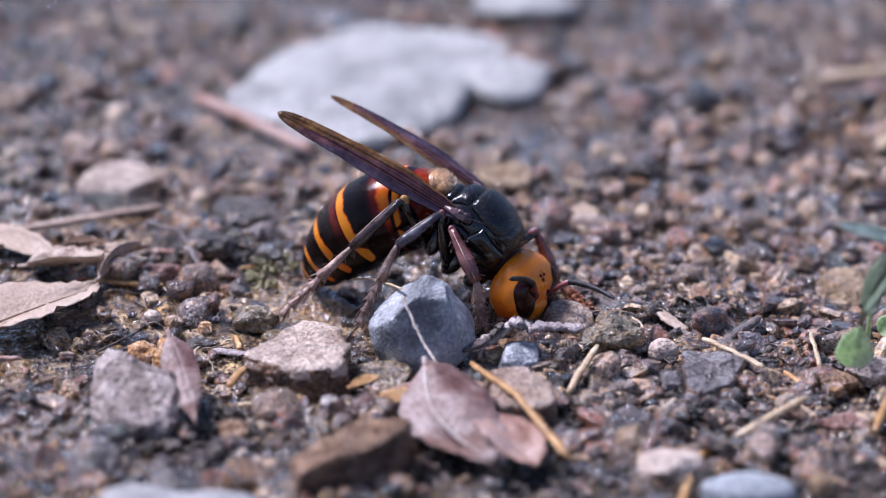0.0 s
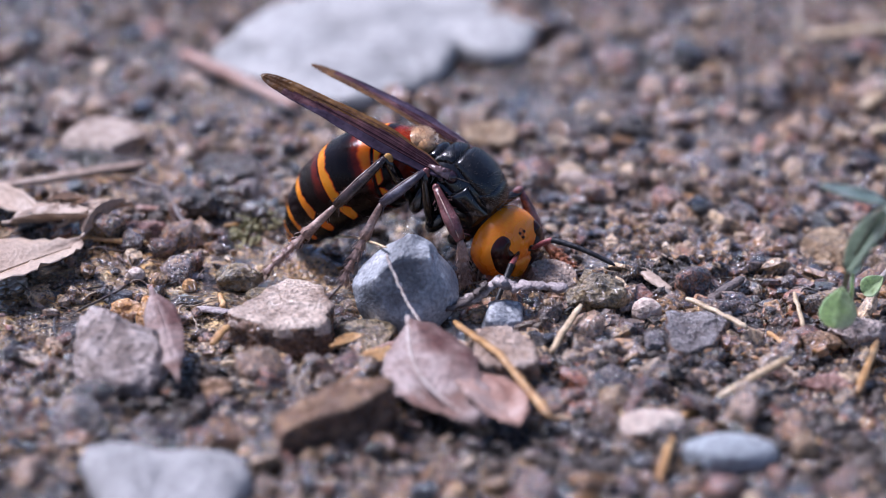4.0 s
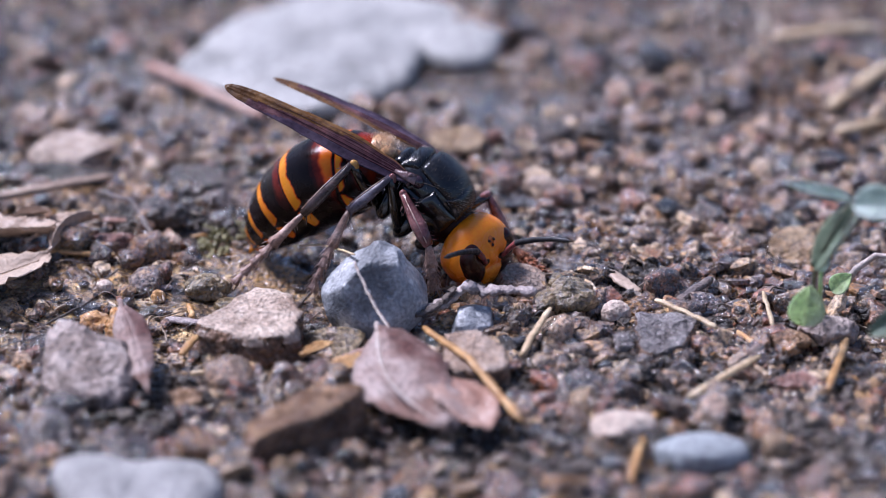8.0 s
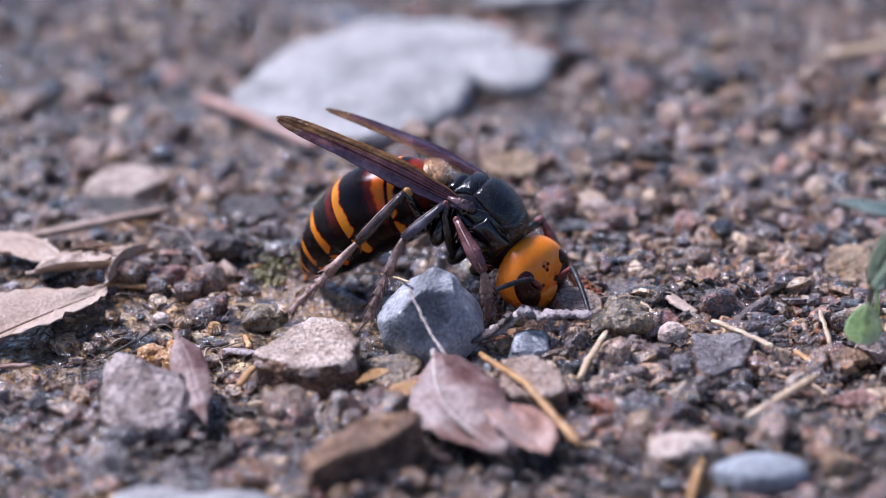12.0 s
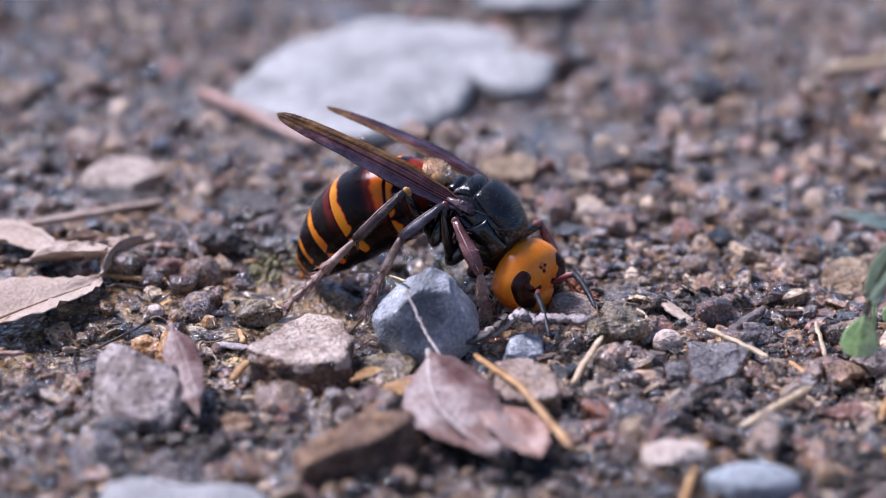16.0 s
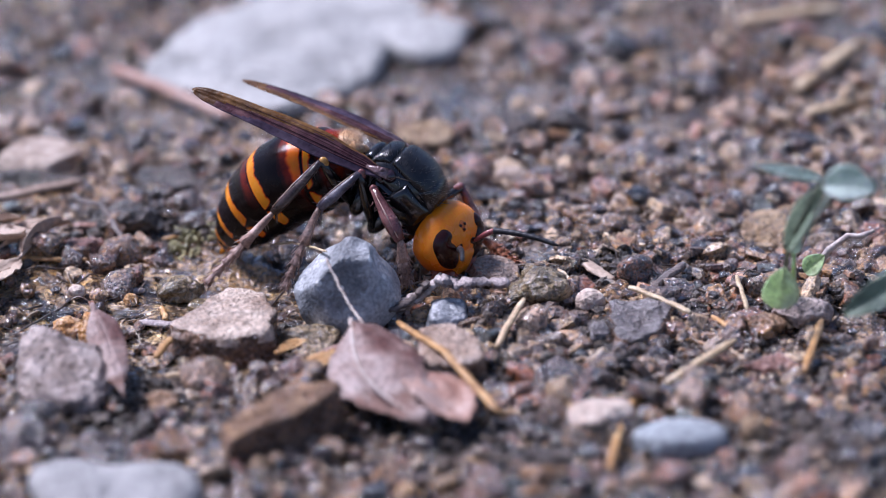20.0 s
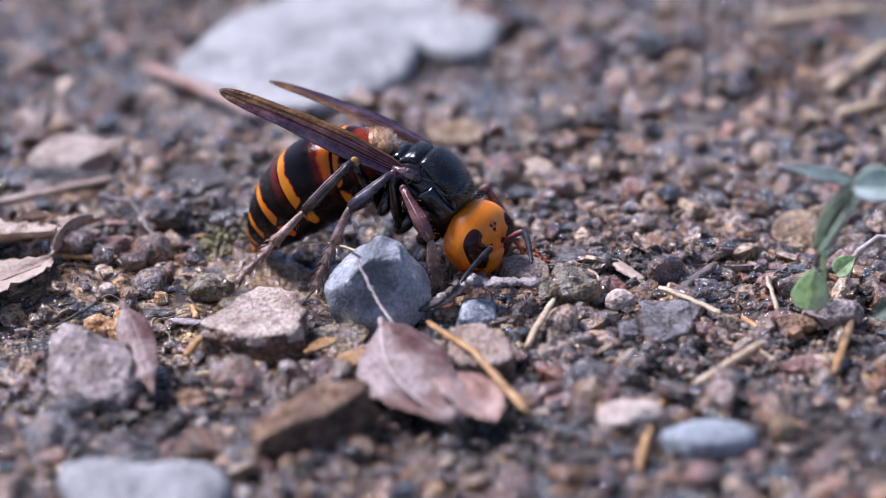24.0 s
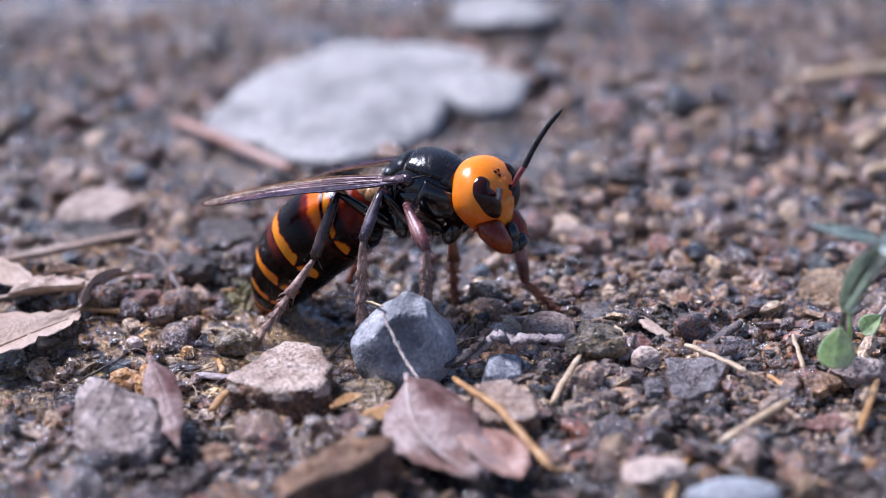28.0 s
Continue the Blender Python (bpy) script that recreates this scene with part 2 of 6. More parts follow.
BLACK = material("black_cuticle", [(0.002, 0.002, 0.0024), (0.004, 0.0038, 0.004), (0.008, 0.007, 0.007)], 400, (0.1, 0.2), 0.25, 3500, spec=0.75, depth=0.00004)
SCUTUM = material("dull_black_cuticle", [(0.0036, 0.0033, 0.0036), (0.0084, 0.0078, 0.0075), (0.018, 0.0162, 0.015)], 420, (0.12, 0.26), 0.55, 2600, spec=0.65, depth=0.00018)
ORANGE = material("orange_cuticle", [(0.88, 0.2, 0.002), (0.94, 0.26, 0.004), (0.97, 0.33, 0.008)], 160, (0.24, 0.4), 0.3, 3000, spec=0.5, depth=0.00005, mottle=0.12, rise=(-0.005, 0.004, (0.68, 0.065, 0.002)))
FACE = material("deep_orange_cuticle", [(0.42, 0.06, 0.002), (0.6, 0.11, 0.004), (0.72, 0.18, 0.006)], 300, (0.2, 0.36), 0.5, 3000, spec=0.5, depth=0.00007, mottle=0.3)
EYE = material("dark_brown_eye", [(0.014, 0.003, 0.002), (0.03, 0.006, 0.004)], 300, (0.1, 0.16), 0.02, 9000, spec=0.35, depth=0.00001, mottle=0.1)
STRIPE = material("amber_stripe", [(0.5, 0.13, 0.004), (0.68, 0.22, 0.007), (0.76, 0.3, 0.015)], 300, (0.2, 0.32), 0.3, 4000, spec=0.25, depth=0.00005, mottle=0.15)
MAROON = material("maroon_black_cuticle", [(0.004, 0.001, 0.001), (0.011, 0.0028, 0.0025), (0.026, 0.005, 0.0035)], 250, (0.1, 0.2), 0.25, 4000, spec=0.1, depth=0.00004)
LEG = material("brown_leg", [(0.014, 0.008, 0.007), (0.04, 0.023, 0.019), (0.1, 0.06, 0.048)], 500, (0.2, 0.4), 0.8, 4000, spec=0.6, depth=0.00009)
LEG_RED = material("reddish_leg", [(0.045, 0.016, 0.015), (0.13, 0.045, 0.042), (0.3, 0.13, 0.12)], 420, (0.18, 0.36), 0.8, 4000, spec=0.6, depth=0.00009)
LEG_GREY = material("slate_leg", [(0.025, 0.02, 0.026), (0.075, 0.06, 0.075), (0.19, 0.165, 0.19)], 420, (0.2, 0.4), 0.8, 4000, spec=0.6, depth=0.00009)
TARSUS = material("tan_tarsus", [(0.13, 0.075, 0.055), (0.32, 0.2, 0.155), (0.52, 0.38, 0.31)], 500, (0.3, 0.55), 0.9, 4000, depth=0.0001)
TARSUS_ORANGE = material("orange_tarsus", [(0.12, 0.035, 0.015), (0.24, 0.075, 0.03), (0.34, 0.12, 0.05)], 500, (0.35, 0.6), 0.5, 6000, depth=0.00006)
WING = material("smoky_violet_wing", [(0.016, 0.01, 0.016), (0.04, 0.027, 0.042), (0.085, 0.062, 0.085)], 190, (0.24, 0.42), 0.6, 1200, spec=0.2, depth=0.0002, sheen_tint=(0.92, 0.86, 1.0))
WING_AMBER = material("amber_wing", [(0.0429, 0.0165, 0.0048), (0.101, 0.0467, 0.0132), (0.187, 0.0963, 0.033)], 220, (0.26, 0.42), 0.9, 1800, spec=0.25, depth=0.00014)
ANTENNA = material("slate_antenna", [(0.006, 0.006, 0.007), (0.014, 0.014, 0.016), (0.03, 0.03, 0.033)], 700, (0.35, 0.55), 0.4, 6000, spec=0.25, depth=0.00005)
SCAPE = material("wine_red_scape", [(0.12, 0.025, 0.025), (0.2, 0.045, 0.045), (0.28, 0.08, 0.075)], 500, (0.22, 0.4), 0.3, 6000, depth=0.00005)
FUZZ = material("pale_golden_hair", [(0.425, 0.264, 0.15), (0.578, 0.416, 0.285), (0.697, 0.576, 0.465)], 500, (0.3, 0.5), 0.4, 4000)
WING_WINE = material("wine_wing", [(0.02, 0.008, 0.011), (0.06, 0.025, 0.029), (0.15, 0.07, 0.065)], 190, (0.24, 0.42), 0.6, 1200, spec=0.25, depth=0.0002, sheen_tint=(1.0, 0.85, 0.92))
TEGULA = material("plum_black_cuticle", [(0.012, 0.006, 0.009), (0.03, 0.014, 0.02), (0.06, 0.026, 0.036)], 300, (0.08, 0.16), 0.2, 4000, spec=0.8, depth=0.00004)
SUTURE = material("pale_seam", [(0.03, 0.024, 0.02), (0.08, 0.065, 0.055), (0.17, 0.14, 0.115)], 700, (0.2, 0.4), 0.5, 4000, depth=0.00005)
HINGE = material("pinkish_hinge", [(0.06, 0.03, 0.03), (0.16, 0.1, 0.1), (0.34, 0.25, 0.26)], 700, (0.15, 0.35), 0.5, 4000, depth=0.0001)
AMBER_KNEE = material("amber_knee", [(0.28, 0.12, 0.02), (0.45, 0.24, 0.06), (0.55, 0.36, 0.14)], 500, (0.25, 0.4), 0.4, 4000, depth=0.00005)
PALE_GREY = material("pale_grey_rock", [(0.232, 0.224, 0.212), (0.318, 0.307, 0.292), (0.378, 0.365, 0.348)], 200, (0.5, 0.8), 0.8, 1500, depth=0.0009, mottle=0.4, coarse=0.0012)
# Slab sides: wet rock, coloured darker than the tops to hold their shade too.
WET_SHADED_SIDE = material("wet_shaded_brown_rock", [(0.0665, 0.0385, 0.0256), (0.171, 0.0963, 0.0576), (0.323, 0.193, 0.12)], 330, (0.08, 0.5), 1.0, 1600, depth=0.0012, mottle=0.6, coarse=0.0016, spec=0.6)
SLAB_TOP = material("slab_top", [(0.2, 0.13, 0.09), (0.38, 0.27, 0.2), (0.52, 0.41, 0.33)], 260, (0.2, 0.6), 0.9, 1800, depth=0.0009, mottle=0.5, coarse=0.001)
PALE_STALK = material("pale_stalk", [(0.302, 0.231, 0.19), (0.396, 0.322, 0.279), (0.461, 0.399, 0.36)], 400, (0.35, 0.6), 0.5, 2500)
DARK_LEAF = material("dark_green_leaf", [(0.112, 0.154, 0.0938), (0.178, 0.23, 0.15), (0.262, 0.317, 0.234)], 180, (0.4, 0.6), 0.4, 1800)
SLATE = material("slate_rock", [(0.075, 0.06, 0.052), (0.14, 0.12, 0.112), (0.24, 0.215, 0.205)], 300, (0.12, 0.5), 0.9, 1800, depth=0.0008, mottle=0.5, coarse=0.001, spec=0.6)
WAIST = material("amber_waist", [(0.4, 0.17, 0.05), (0.58, 0.32, 0.14), (0.68, 0.47, 0.3)], 300, (0.2, 0.4), 0.5, 3000, depth=0.0001)
CREAM_ROCK = material("cream_rock", [(0.4, 0.3, 0.23), (0.58, 0.46, 0.37), (0.68, 0.57, 0.48)], 280, (0.35, 0.75), 0.8, 1800, depth=0.0007, mottle=0.4)
OLIVE_ROCK = material("olive_rock", [(0.0848, 0.0589, 0.0259), (0.223, 0.157, 0.074), (0.403, 0.294, 0.155)], 280, (0.08, 0.5), 0.9, 1800, depth=0.0009, mottle=0.6, coarse=0.0014, spec=0.7, film=0.8)
MOSS = material("yellow_green_moss", [(0.1, 0.095, 0.035), (0.2, 0.18, 0.075), (0.34, 0.3, 0.15)], 300, (0.4, 0.7), 0.5, 2500)
NUGGET = material("amber_nugget", [(0.32, 0.13, 0.03), (0.5, 0.27, 0.1), (0.7, 0.58, 0.46)], 420, (0.08, 0.35), 0.9, 1800, depth=0.0008, mottle=0.5, spec=0.7)
HAIR = material("dark_hair", [(0.03, 0.026, 0.023), (0.09, 0.075, 0.065)], 500, (0.3, 0.5), 0.2, 4000)
LITTER = material("leaf_litter", [(0.0212, 0.0123, 0.0074), (0.127, 0.057, 0.0259), (0.318, 0.162, 0.0518), (0.0954, 0.057, 0.037), (0.382, 0.237, 0.118), (0.233, 0.0808, 0.0333), (0.053, 0.0333, 0.0222), (0.488, 0.342, 0.2)], 300, (0.08, 0.5), 0.9, 1800, islands=True, spread=0.75, spec=0.8, depth=0.0006, mottle=0.7, film=0.9, coat_ior=1.5)
FIBRE = material("root_fibre", [(0.03, 0.02, 0.015), (0.1, 0.065, 0.045), (0.34, 0.25, 0.17)], 500, (0.3, 0.6), 0.6, 3000, islands=True, spread=0.85)
JAW = material("dark_orange_jaw", [(0.136, 0.0168, 0.0016), (0.245, 0.035, 0.0024), (0.34, 0.063, 0.0032)], 260, (0.18, 0.34), 0.5, 3000, spec=0.5, depth=0.00007, mottle=0.3)
CLYPEUS = material("orange_face_plate", [(0.72, 0.16, 0.004), (0.8, 0.22, 0.006), (0.86, 0.3, 0.012)], 260, (0.22, 0.36), 0.6, 2600, spec=0.5, depth=0.00008, mottle=0.2)


def pigmented():
    """Abdomen cuticle: the plates' own pigment, from maroon-black through russet to amber, runs along a ramp."""
    m = material("banded_cuticle", [(0.5, 0.5, 0.5), (0.5, 0.5, 0.5)], 250, (0.16, 0.3), 0.5, 2600, spec=0.16, depth=0.00006)
    n, l = m.node_tree.nodes, m.node_tree.links
    value = n.new("ShaderNodeAttribute")
    value.attribute_name = "pigment"
    grain = n.new("ShaderNodeTexNoise")
    grain.inputs["Scale"].default_value, grain.inputs["Detail"].default_value = 900.0, 6.0
    l.new(n["Texture Coordinate"].outputs["Object"], grain.inputs["Vector"])
    jitter = n.new("ShaderNodeMath")
    jitter.operation, jitter.inputs[1].default_value, jitter.inputs[2].default_value = "MULTIPLY_ADD", 0.22, -0.11
    l.new(grain.outputs["Fac"], jitter.inputs[0])
    total = n.new("ShaderNodeMath")
    total.operation = "ADD"
    l.new(value.outputs["Fac"], total.inputs[0])
    l.new(jitter.outputs[0], total.inputs[1])
    ramp = n.new("ShaderNodeValToRGB")
    for _ in range(4):
        ramp.color_ramp.elements.new(0.5)
    for e, (p, c) in zip(ramp.color_ramp.elements, ((0.06, (0.005, 0.0016, 0.0015)), (0.22, (0.025, 0.004, 0.003)), (0.4, (0.17, 0.014, 0.004)), (0.62, (0.52, 0.065, 0.004)), (0.8, (0.62, 0.13, 0.005)), (0.96, (0.66, 0.235, 0.01)))):
        e.position, e.color = p, (*c, 1)
    l.new(total.outputs[0], ramp.inputs["Fac"])
    l.new(ramp.outputs["Color"], n["Principled BSDF"].inputs["Base Color"])
    return m


BANDED = pigmented()


# ---- mesh helpers ----
def finish(bm, name, mat, smooth=True, scale=MM):
    """Millimetres in, a mesh in metres out."""
    me = bpy.data.meshes.new(name)
    bmesh.ops.transform(bm, matrix=Matrix.Scale(scale, 4), verts=bm.verts)
    bmesh.ops.recalc_face_normals(bm, faces=bm.faces)
    bm.to_mesh(me)
    bm.free()
    for p in me.polygons:
        p.use_smooth = smooth
    for one in (mat if isinstance(mat, (list, tuple)) else [mat]):
        me.materials.append(one)
    return me


def part(name, bm, mat, parent, label="", smooth=True):
    ob = new(name, finish(bm, name, mat, smooth))
    ob.parent = parent
    if label:
        ob["label"] = label
    return ob


def thing(name, bm, mat, label, category, m=None, group="", smooth=True, kind=""):
    ob = new(name, finish(bm, name, mat, smooth))
    if m is not None:
        ob.matrix_basis = m
    return tagged(ob, label, category, group, kind)


def at(x, y, z, rx=0, ry=0, rz=0):
    return pose(x * MM, y * MM, z * MM, rx, ry, rz)


def axes(origin, along, up):
    """A pose in millimetres whose x runs along a way and whose z leans to up."""
    x = Vector(along).normalized()
    y = Vector(up).cross(x).normalized()
    z = x.cross(y)
    m = Matrix((x, y, z)).transposed().to_4x4()
    m.translation = Vector(origin) * MM
    return m


def rings(bm, sections, count=20, cap=True):
    """A skin over closed sections: each is a function of an angle that gives a Vector."""
    loops = []
    for s in sections:
        loops.append([bm.verts.new(s(2 * math.pi * i / count)) for i in range(count)])
    for a, b in zip(loops, loops[1:]):
        for i in range(count):
            j = (i + 1) % count
            bm.faces.new((a[i], a[j], b[j], b[i]))
    if cap:
        for lp in (loops[0], loops[-1]):
            c = bm.verts.new(sum((v.co for v in lp), Vector()) / count)
            for i in range(count):
                bm.faces.new((lp[i], lp[(i + 1) % count], c))
    return loops


def frame_at(d, up=Vector((0, 0, 1))):
    d = Vector(d).normalized()
    side = d.cross(up)
    if side.length < 1e-4:
        side = d.cross(Vector((0, 1, 0)))
    side.normalize()
    return d, side, side.cross(d).normalized()


def tube(bm, points, radii, count=10, flat=1.0, cap=True):
    """A tapered tube along points."""
    pts = [Vector(p) for p in points]
    secs = []
    for i, p in enumerate(pts):
        d, s, u = frame_at(pts[min(i + 1, len(pts) - 1)] - pts[max(i - 1, 0)])
        r = radii[i] if isinstance(radii, (list, tuple)) else radii
        secs.append(lambda a, p=p, s=s, u=u, r=r: p + s * (r * math.cos(a)) + u * (r * flat * math.sin(a)))
    rings(bm, secs, count, cap)


def ellipsoid(bm, c, r, level=3, rot=None):
    out = bmesh.ops.create_icosphere(bm, subdivisions=level, radius=1.0)
    m = Matrix.Translation(c) @ (rot.to_4x4() if rot else Matrix()) @ Matrix.Diagonal((*r, 1))
    bmesh.ops.transform(bm, matrix=m, verts=out["verts"])
    return out["verts"]


def rock(seed, w, d, h, cuts=9, bumpy=0.07, level=4, sharp=0.62, flat_top=False, facets=()):
    """A stone of w x d x h millimetres, its foot a little below z = 0."""
    rnd = random.Random(seed)
    bm = bmesh.new()
    bmesh.ops.create_icosphere(bm, subdivisions=level, radius=1.0)
    planes = []
    for _ in range(cuts):
        n = Vector((rnd.gauss(0, 1), rnd.gauss(0, 1), rnd.gauss(0, 0.8))).normalized()
        planes.append((n, rnd.uniform(sharp, 0.92)))
    planes += [(Vector(q[:3]).normalized(), q[3]) for q in facets]
    if flat_top:
        planes.append((Vector((rnd.uniform(-0.12, 0.12), rnd.uniform(-0.2, 0.05), 1)).normalized(), 0.55))
    off = Vector((rnd.uniform(-50, 50), rnd.uniform(-50, 50), rnd.uniform(-50, 50)))
    for v in bm.verts:
        for _ in range(2):
            for n, k in planes:
                q = v.co.dot(n)
                if q > k:
                    v.co -= n * (q - k) * (0.93 if cuts > 3 else 0.72)
        g = noise.noise(v.co * 1.3 + off) * 1.6 + noise.noise(v.co * 3.1 + off) * 0.7 + noise.noise(v.co * 8 + off) * 0.35
        v.co *= 1 + bumpy * g
    lo = [min(v.co[i] for v in bm.verts) for i in range(3)]
    hi = [max(v.co[i] for v in bm.verts) for i in range(3)]
    for v in bm.verts:
        t = [(v.co[i] - lo[i]) / (hi[i] - lo[i]) for i in range(3)]
        v.co = Vector(((t[0] - 0.5) * w, (t[1] - 0.5) * d, t[2] * h * 1.25 - h * 0.25))
    return bm


def blade(length, width, seed=0, curl=0.15, thick=0.12, n=18, m=8, shape=lambda t: math.sin(math.pi * min(1, t ** 0.8 * 0.98 + 0.01)) ** 0.75, bend=0.0, wavy=0.06, ragged=0.0, sides=(1.0, 1.0), sweep=0.0):
    """A leaf along x from 0 to length, cupped, with a midrib ridge and thickness, in millimetres."""
    rnd = random.Random(seed)
    off = Vector((rnd.uniform(-9, 9), rnd.uniform(-9, 9), 0))
    bm = bmesh.new()
    top, low = [], []
    for i in range(n + 1):
        t = i / n
        half = max(0.03, shape(t)) * width / 2
        rt, rl = [], []
        for j in range(m + 1):
            s = 2 * j / m - 1
            rag = 1 + ragged * noise.noise(Vector((t * 9, s * 2, seed)))
            y = s * half * rag * (sides[0] if s > 0 else sides[1]) + sweep * math.sin(math.pi * t)
            z = curl * abs(s) ** 1.6 * half * 2 + bend * length * (t - t * t) + wavy * width * noise.noise(Vector((t * 3, s * 1.5, 0)) + off)
            z -= 0.05 * width * math.exp(-(s / 0.12) ** 2)
            z += 0.012 * width * math.cos(t * 55 - abs(s) * 9)
            rt.append(bm.verts.new((t * length, y, z + thick)))
            rl.append(bm.verts.new((t * length, y, z)))
        top.append(rt)
        low.append(rl)
    for i in range(n):
        for j in range(m):
            bm.faces.new((top[i][j], top[i + 1][j], top[i + 1][j + 1], top[i][j + 1]))
            bm.faces.new((low[i][j], low[i][j + 1], low[i + 1][j + 1], low[i + 1][j]))
        bm.faces.new((top[i][0], low[i][0], low[i + 1][0], top[i + 1][0]))
        bm.faces.new((top[i][m], top[i + 1][m], low[i + 1][m], low[i][m]))
    for j in range(m):
        bm.faces.new((top[0][j], top[0][j + 1], low[0][j + 1], low[0][j]))
        bm.faces.new((top[n][j], low[n][j], low[n][j + 1], top[n][j + 1]))
    return bm


# ---- the ground: one sheet ----
WET_FLATS = ((-38, -8, 26, 17), (-14, -6, 10, 9), (-46, 30, 14, 12), (20, 62, 26, 16), (-24, -36, 10, 9), (20, 98, 60, 20), (-60, 75, 20, 18))


def wetness(x, y, count=9):
    """1 in the flats that water has smoothed, 0 in the crumbly ground."""
    return min(1.0, sum(math.exp(-((x - a) / c) ** 2 - ((y - b) / d) ** 2) for a, b, c, d in WET_FLATS[:count]))


def ground_height(x, y):
    """Relief in millimetres, crumbly here and smoothed by water there; flat far away."""
    p = Vector((x, y, 0))
    far = max(0.0, 1 - max(abs(x), abs(y)) / 400)
    h = 2.0 * noise.noise(p / 38) + 1.3 * noise.noise(p / 13 + Vector((7, 3, 0)))
    lumps = 1 - abs(noise.noise(p / 6 + Vector((1, 9, 0)))) * 2
    crumbs = max(0.3, min(1.25, 0.6 + 2.2 * noise.noise(p / 17 + Vector((3, 5, 0)))))
    crumbs *= 1 - 0.72 * wetness(x, y)
    h += crumbs * (1.7 * noise.noise(p / 5) + 1.5 * lumps * noise.noise(p / 2.4) + 0.8 * noise.noise(p / 1.3 + Vector((4, 4, 2))))
    return (h - 0.5) * min(1, far * 1.3)


def ground_lines(lo, hi, step, reach):
    a = list(np.arange(lo, hi + step, step))
    s, up_side = step, []
    e = a[-1]
    while e < reach:
        s *= 1.35
        e += s
        up_side.append(e)
    s, low_side = step, []
    e = a[0]
    while e > -reach:
        s *= 1.35
        e -= s
        low_side.append(e)
    return low_side[::-1] + a + up_side


def build_ground():
    xs, ys = ground_lines(-95, 95, 0.4, 3e6), ground_lines(-80, 150, 0.45, 3e6)
    verts = [(x * MM, y * MM, ground_height(x, y) * MM) for y in ys for x in xs]
    w = len(xs)
    faces = [(j * w + i, j * w + i + 1, (j + 1) * w + i + 1, (j + 1) * w + i) for j in range(len(ys) - 1) for i in range(w - 1)]
    me = bpy.data.meshes.new("ground")
    me.from_pydata(verts, [], faces)
    me.polygons.foreach_set("use_smooth", [True] * len(faces))
    bed = me.attributes.new("silt", "FLOAT", "POINT")
    bed.data.foreach_set("value", [max(0.0, min(1.0, 1.1 * wetness(x, y, 3) + 0.2 + 0.8 * noise.noise(Vector((x / 14, y / 14, 2.2))))) for y in ys for x in xs])
    me.materials.append(MUD)
    tagged(new("ground", me), "wet brown mud strewn with grit and small stones", "ground", kind="structure")


build_ground()


# ---- stones with a place of their own: kind, label, material, x, y, width, depth, height (mm), turn, seed, cuts, bumpiness, flat top ----
def put_stone(name, label, mat, x, y, w, d, h, turn, seed, cuts=9, bumpy=0.07, flat_top=False, tilt=(0, 0), level=4, sharp=0.62, lift=0.0, facets=()):
    z = min(ground_height(x, y), 0.6) - 0.1 + lift
    return thing(name, rock(seed, w, d, h, cuts, bumpy, level, sharp, flat_top, facets), mat, label, "stone", at(x, y, z, tilt[0], tilt[1], turn))


def lobed_stone(name, label, mat, x, y, radii, h, seed, slope=0.0):
    """A low worn stone whose rim runs in lobes and notches round (x, y); radii in even steps of turn."""
    bm = bmesh.new()
    bmesh.ops.create_icosphere(bm, subdivisions=6, radius=1.0)
    off = Vector((seed * 2.3, seed * 5.1, seed))
    n = len(radii)
    for v in bm.verts:
        a = (math.atan2(v.co.y, v.co.x) / (2 * math.pi)) % 1 * n
        i = int(a)
        u = a - i
        p, q, r, w = (radii[(i + k) % n] for k in (-1, 0, 1, 2))
        rim = 0.5 * (2 * q + (r - p) * u + (2 * p - 5 * q + 4 * r - w) * u * u + (3 * q - p - 3 * r + w) * u ** 3)
        c = v.co.copy()
        flat = math.hypot(c.x, c.y)
        k = flat ** 0.8 * rim / max(flat, 1e-6)
        here = Vector((c.x * k, c.y * k, 0))
        g = noise.noise(here / 9 + off) + 0.45 * noise.noise(here / 3.2 + off) + 0.2 * noise.noise(here / 1.3 + off)
        rough = 1 + 0.035 * g
        v.co = Vector((here.x * rough, here.y * rough, h * math.copysign(abs(c.z) ** 0.6, c.z) * (1 if c.z > 0 else 0.5) + 0.5 + 0.22 * h * g * abs(c.z) ** 0.3 + slope * here.y))
    return thing(name, bm, mat, label, "stone", at(x, y, 0))


lobed_stone("white_stone", "large smooth white stone half sunk in mud", WHITE_STONE, -6.0, 95.0,
            [15.5, 14, 13.5, 13.5, 15, 17, 19, 22, 25, 24.5, 24, 28, 30, 34, 38, 36.5, 38.5, 35.5, 24, 11, 16, 17.3, 16.6, 15], 3.0, 1)
lobed_stone("pale_stone", "pale bluish-grey notched stone lying flat", PALE_GREY, -33.0, -65.0,
            [9.2, 9.4, 9.6, 9.4, 9.0, 8.6, 8.4, 9.2, 11.2, 12.4, 11.4, 9, 8, 7.5, 8, 9, 10, 11, 11, 11, 10.5, 10, 9, 8.5], 3.0, 2)
put_stone("white_stone", "white stone lying far back on the mud", WHITE_STONE, 6.0, 131.0, 18.0, 16.0, 5.0, 0, 12, 5)
put_stone("flat_stone", "pale flat stone with a dark wet side", PALE_ROCK, -52, 44.4, 11.9, 10.1, 3.6, -18, 13, 7, 0.06, True)
put_stone("dark_stone", "long dark wet mud clod", DARK_ROCK, -53.3, 36.4, 15.5, 5.1, 3.0, 5, 14)
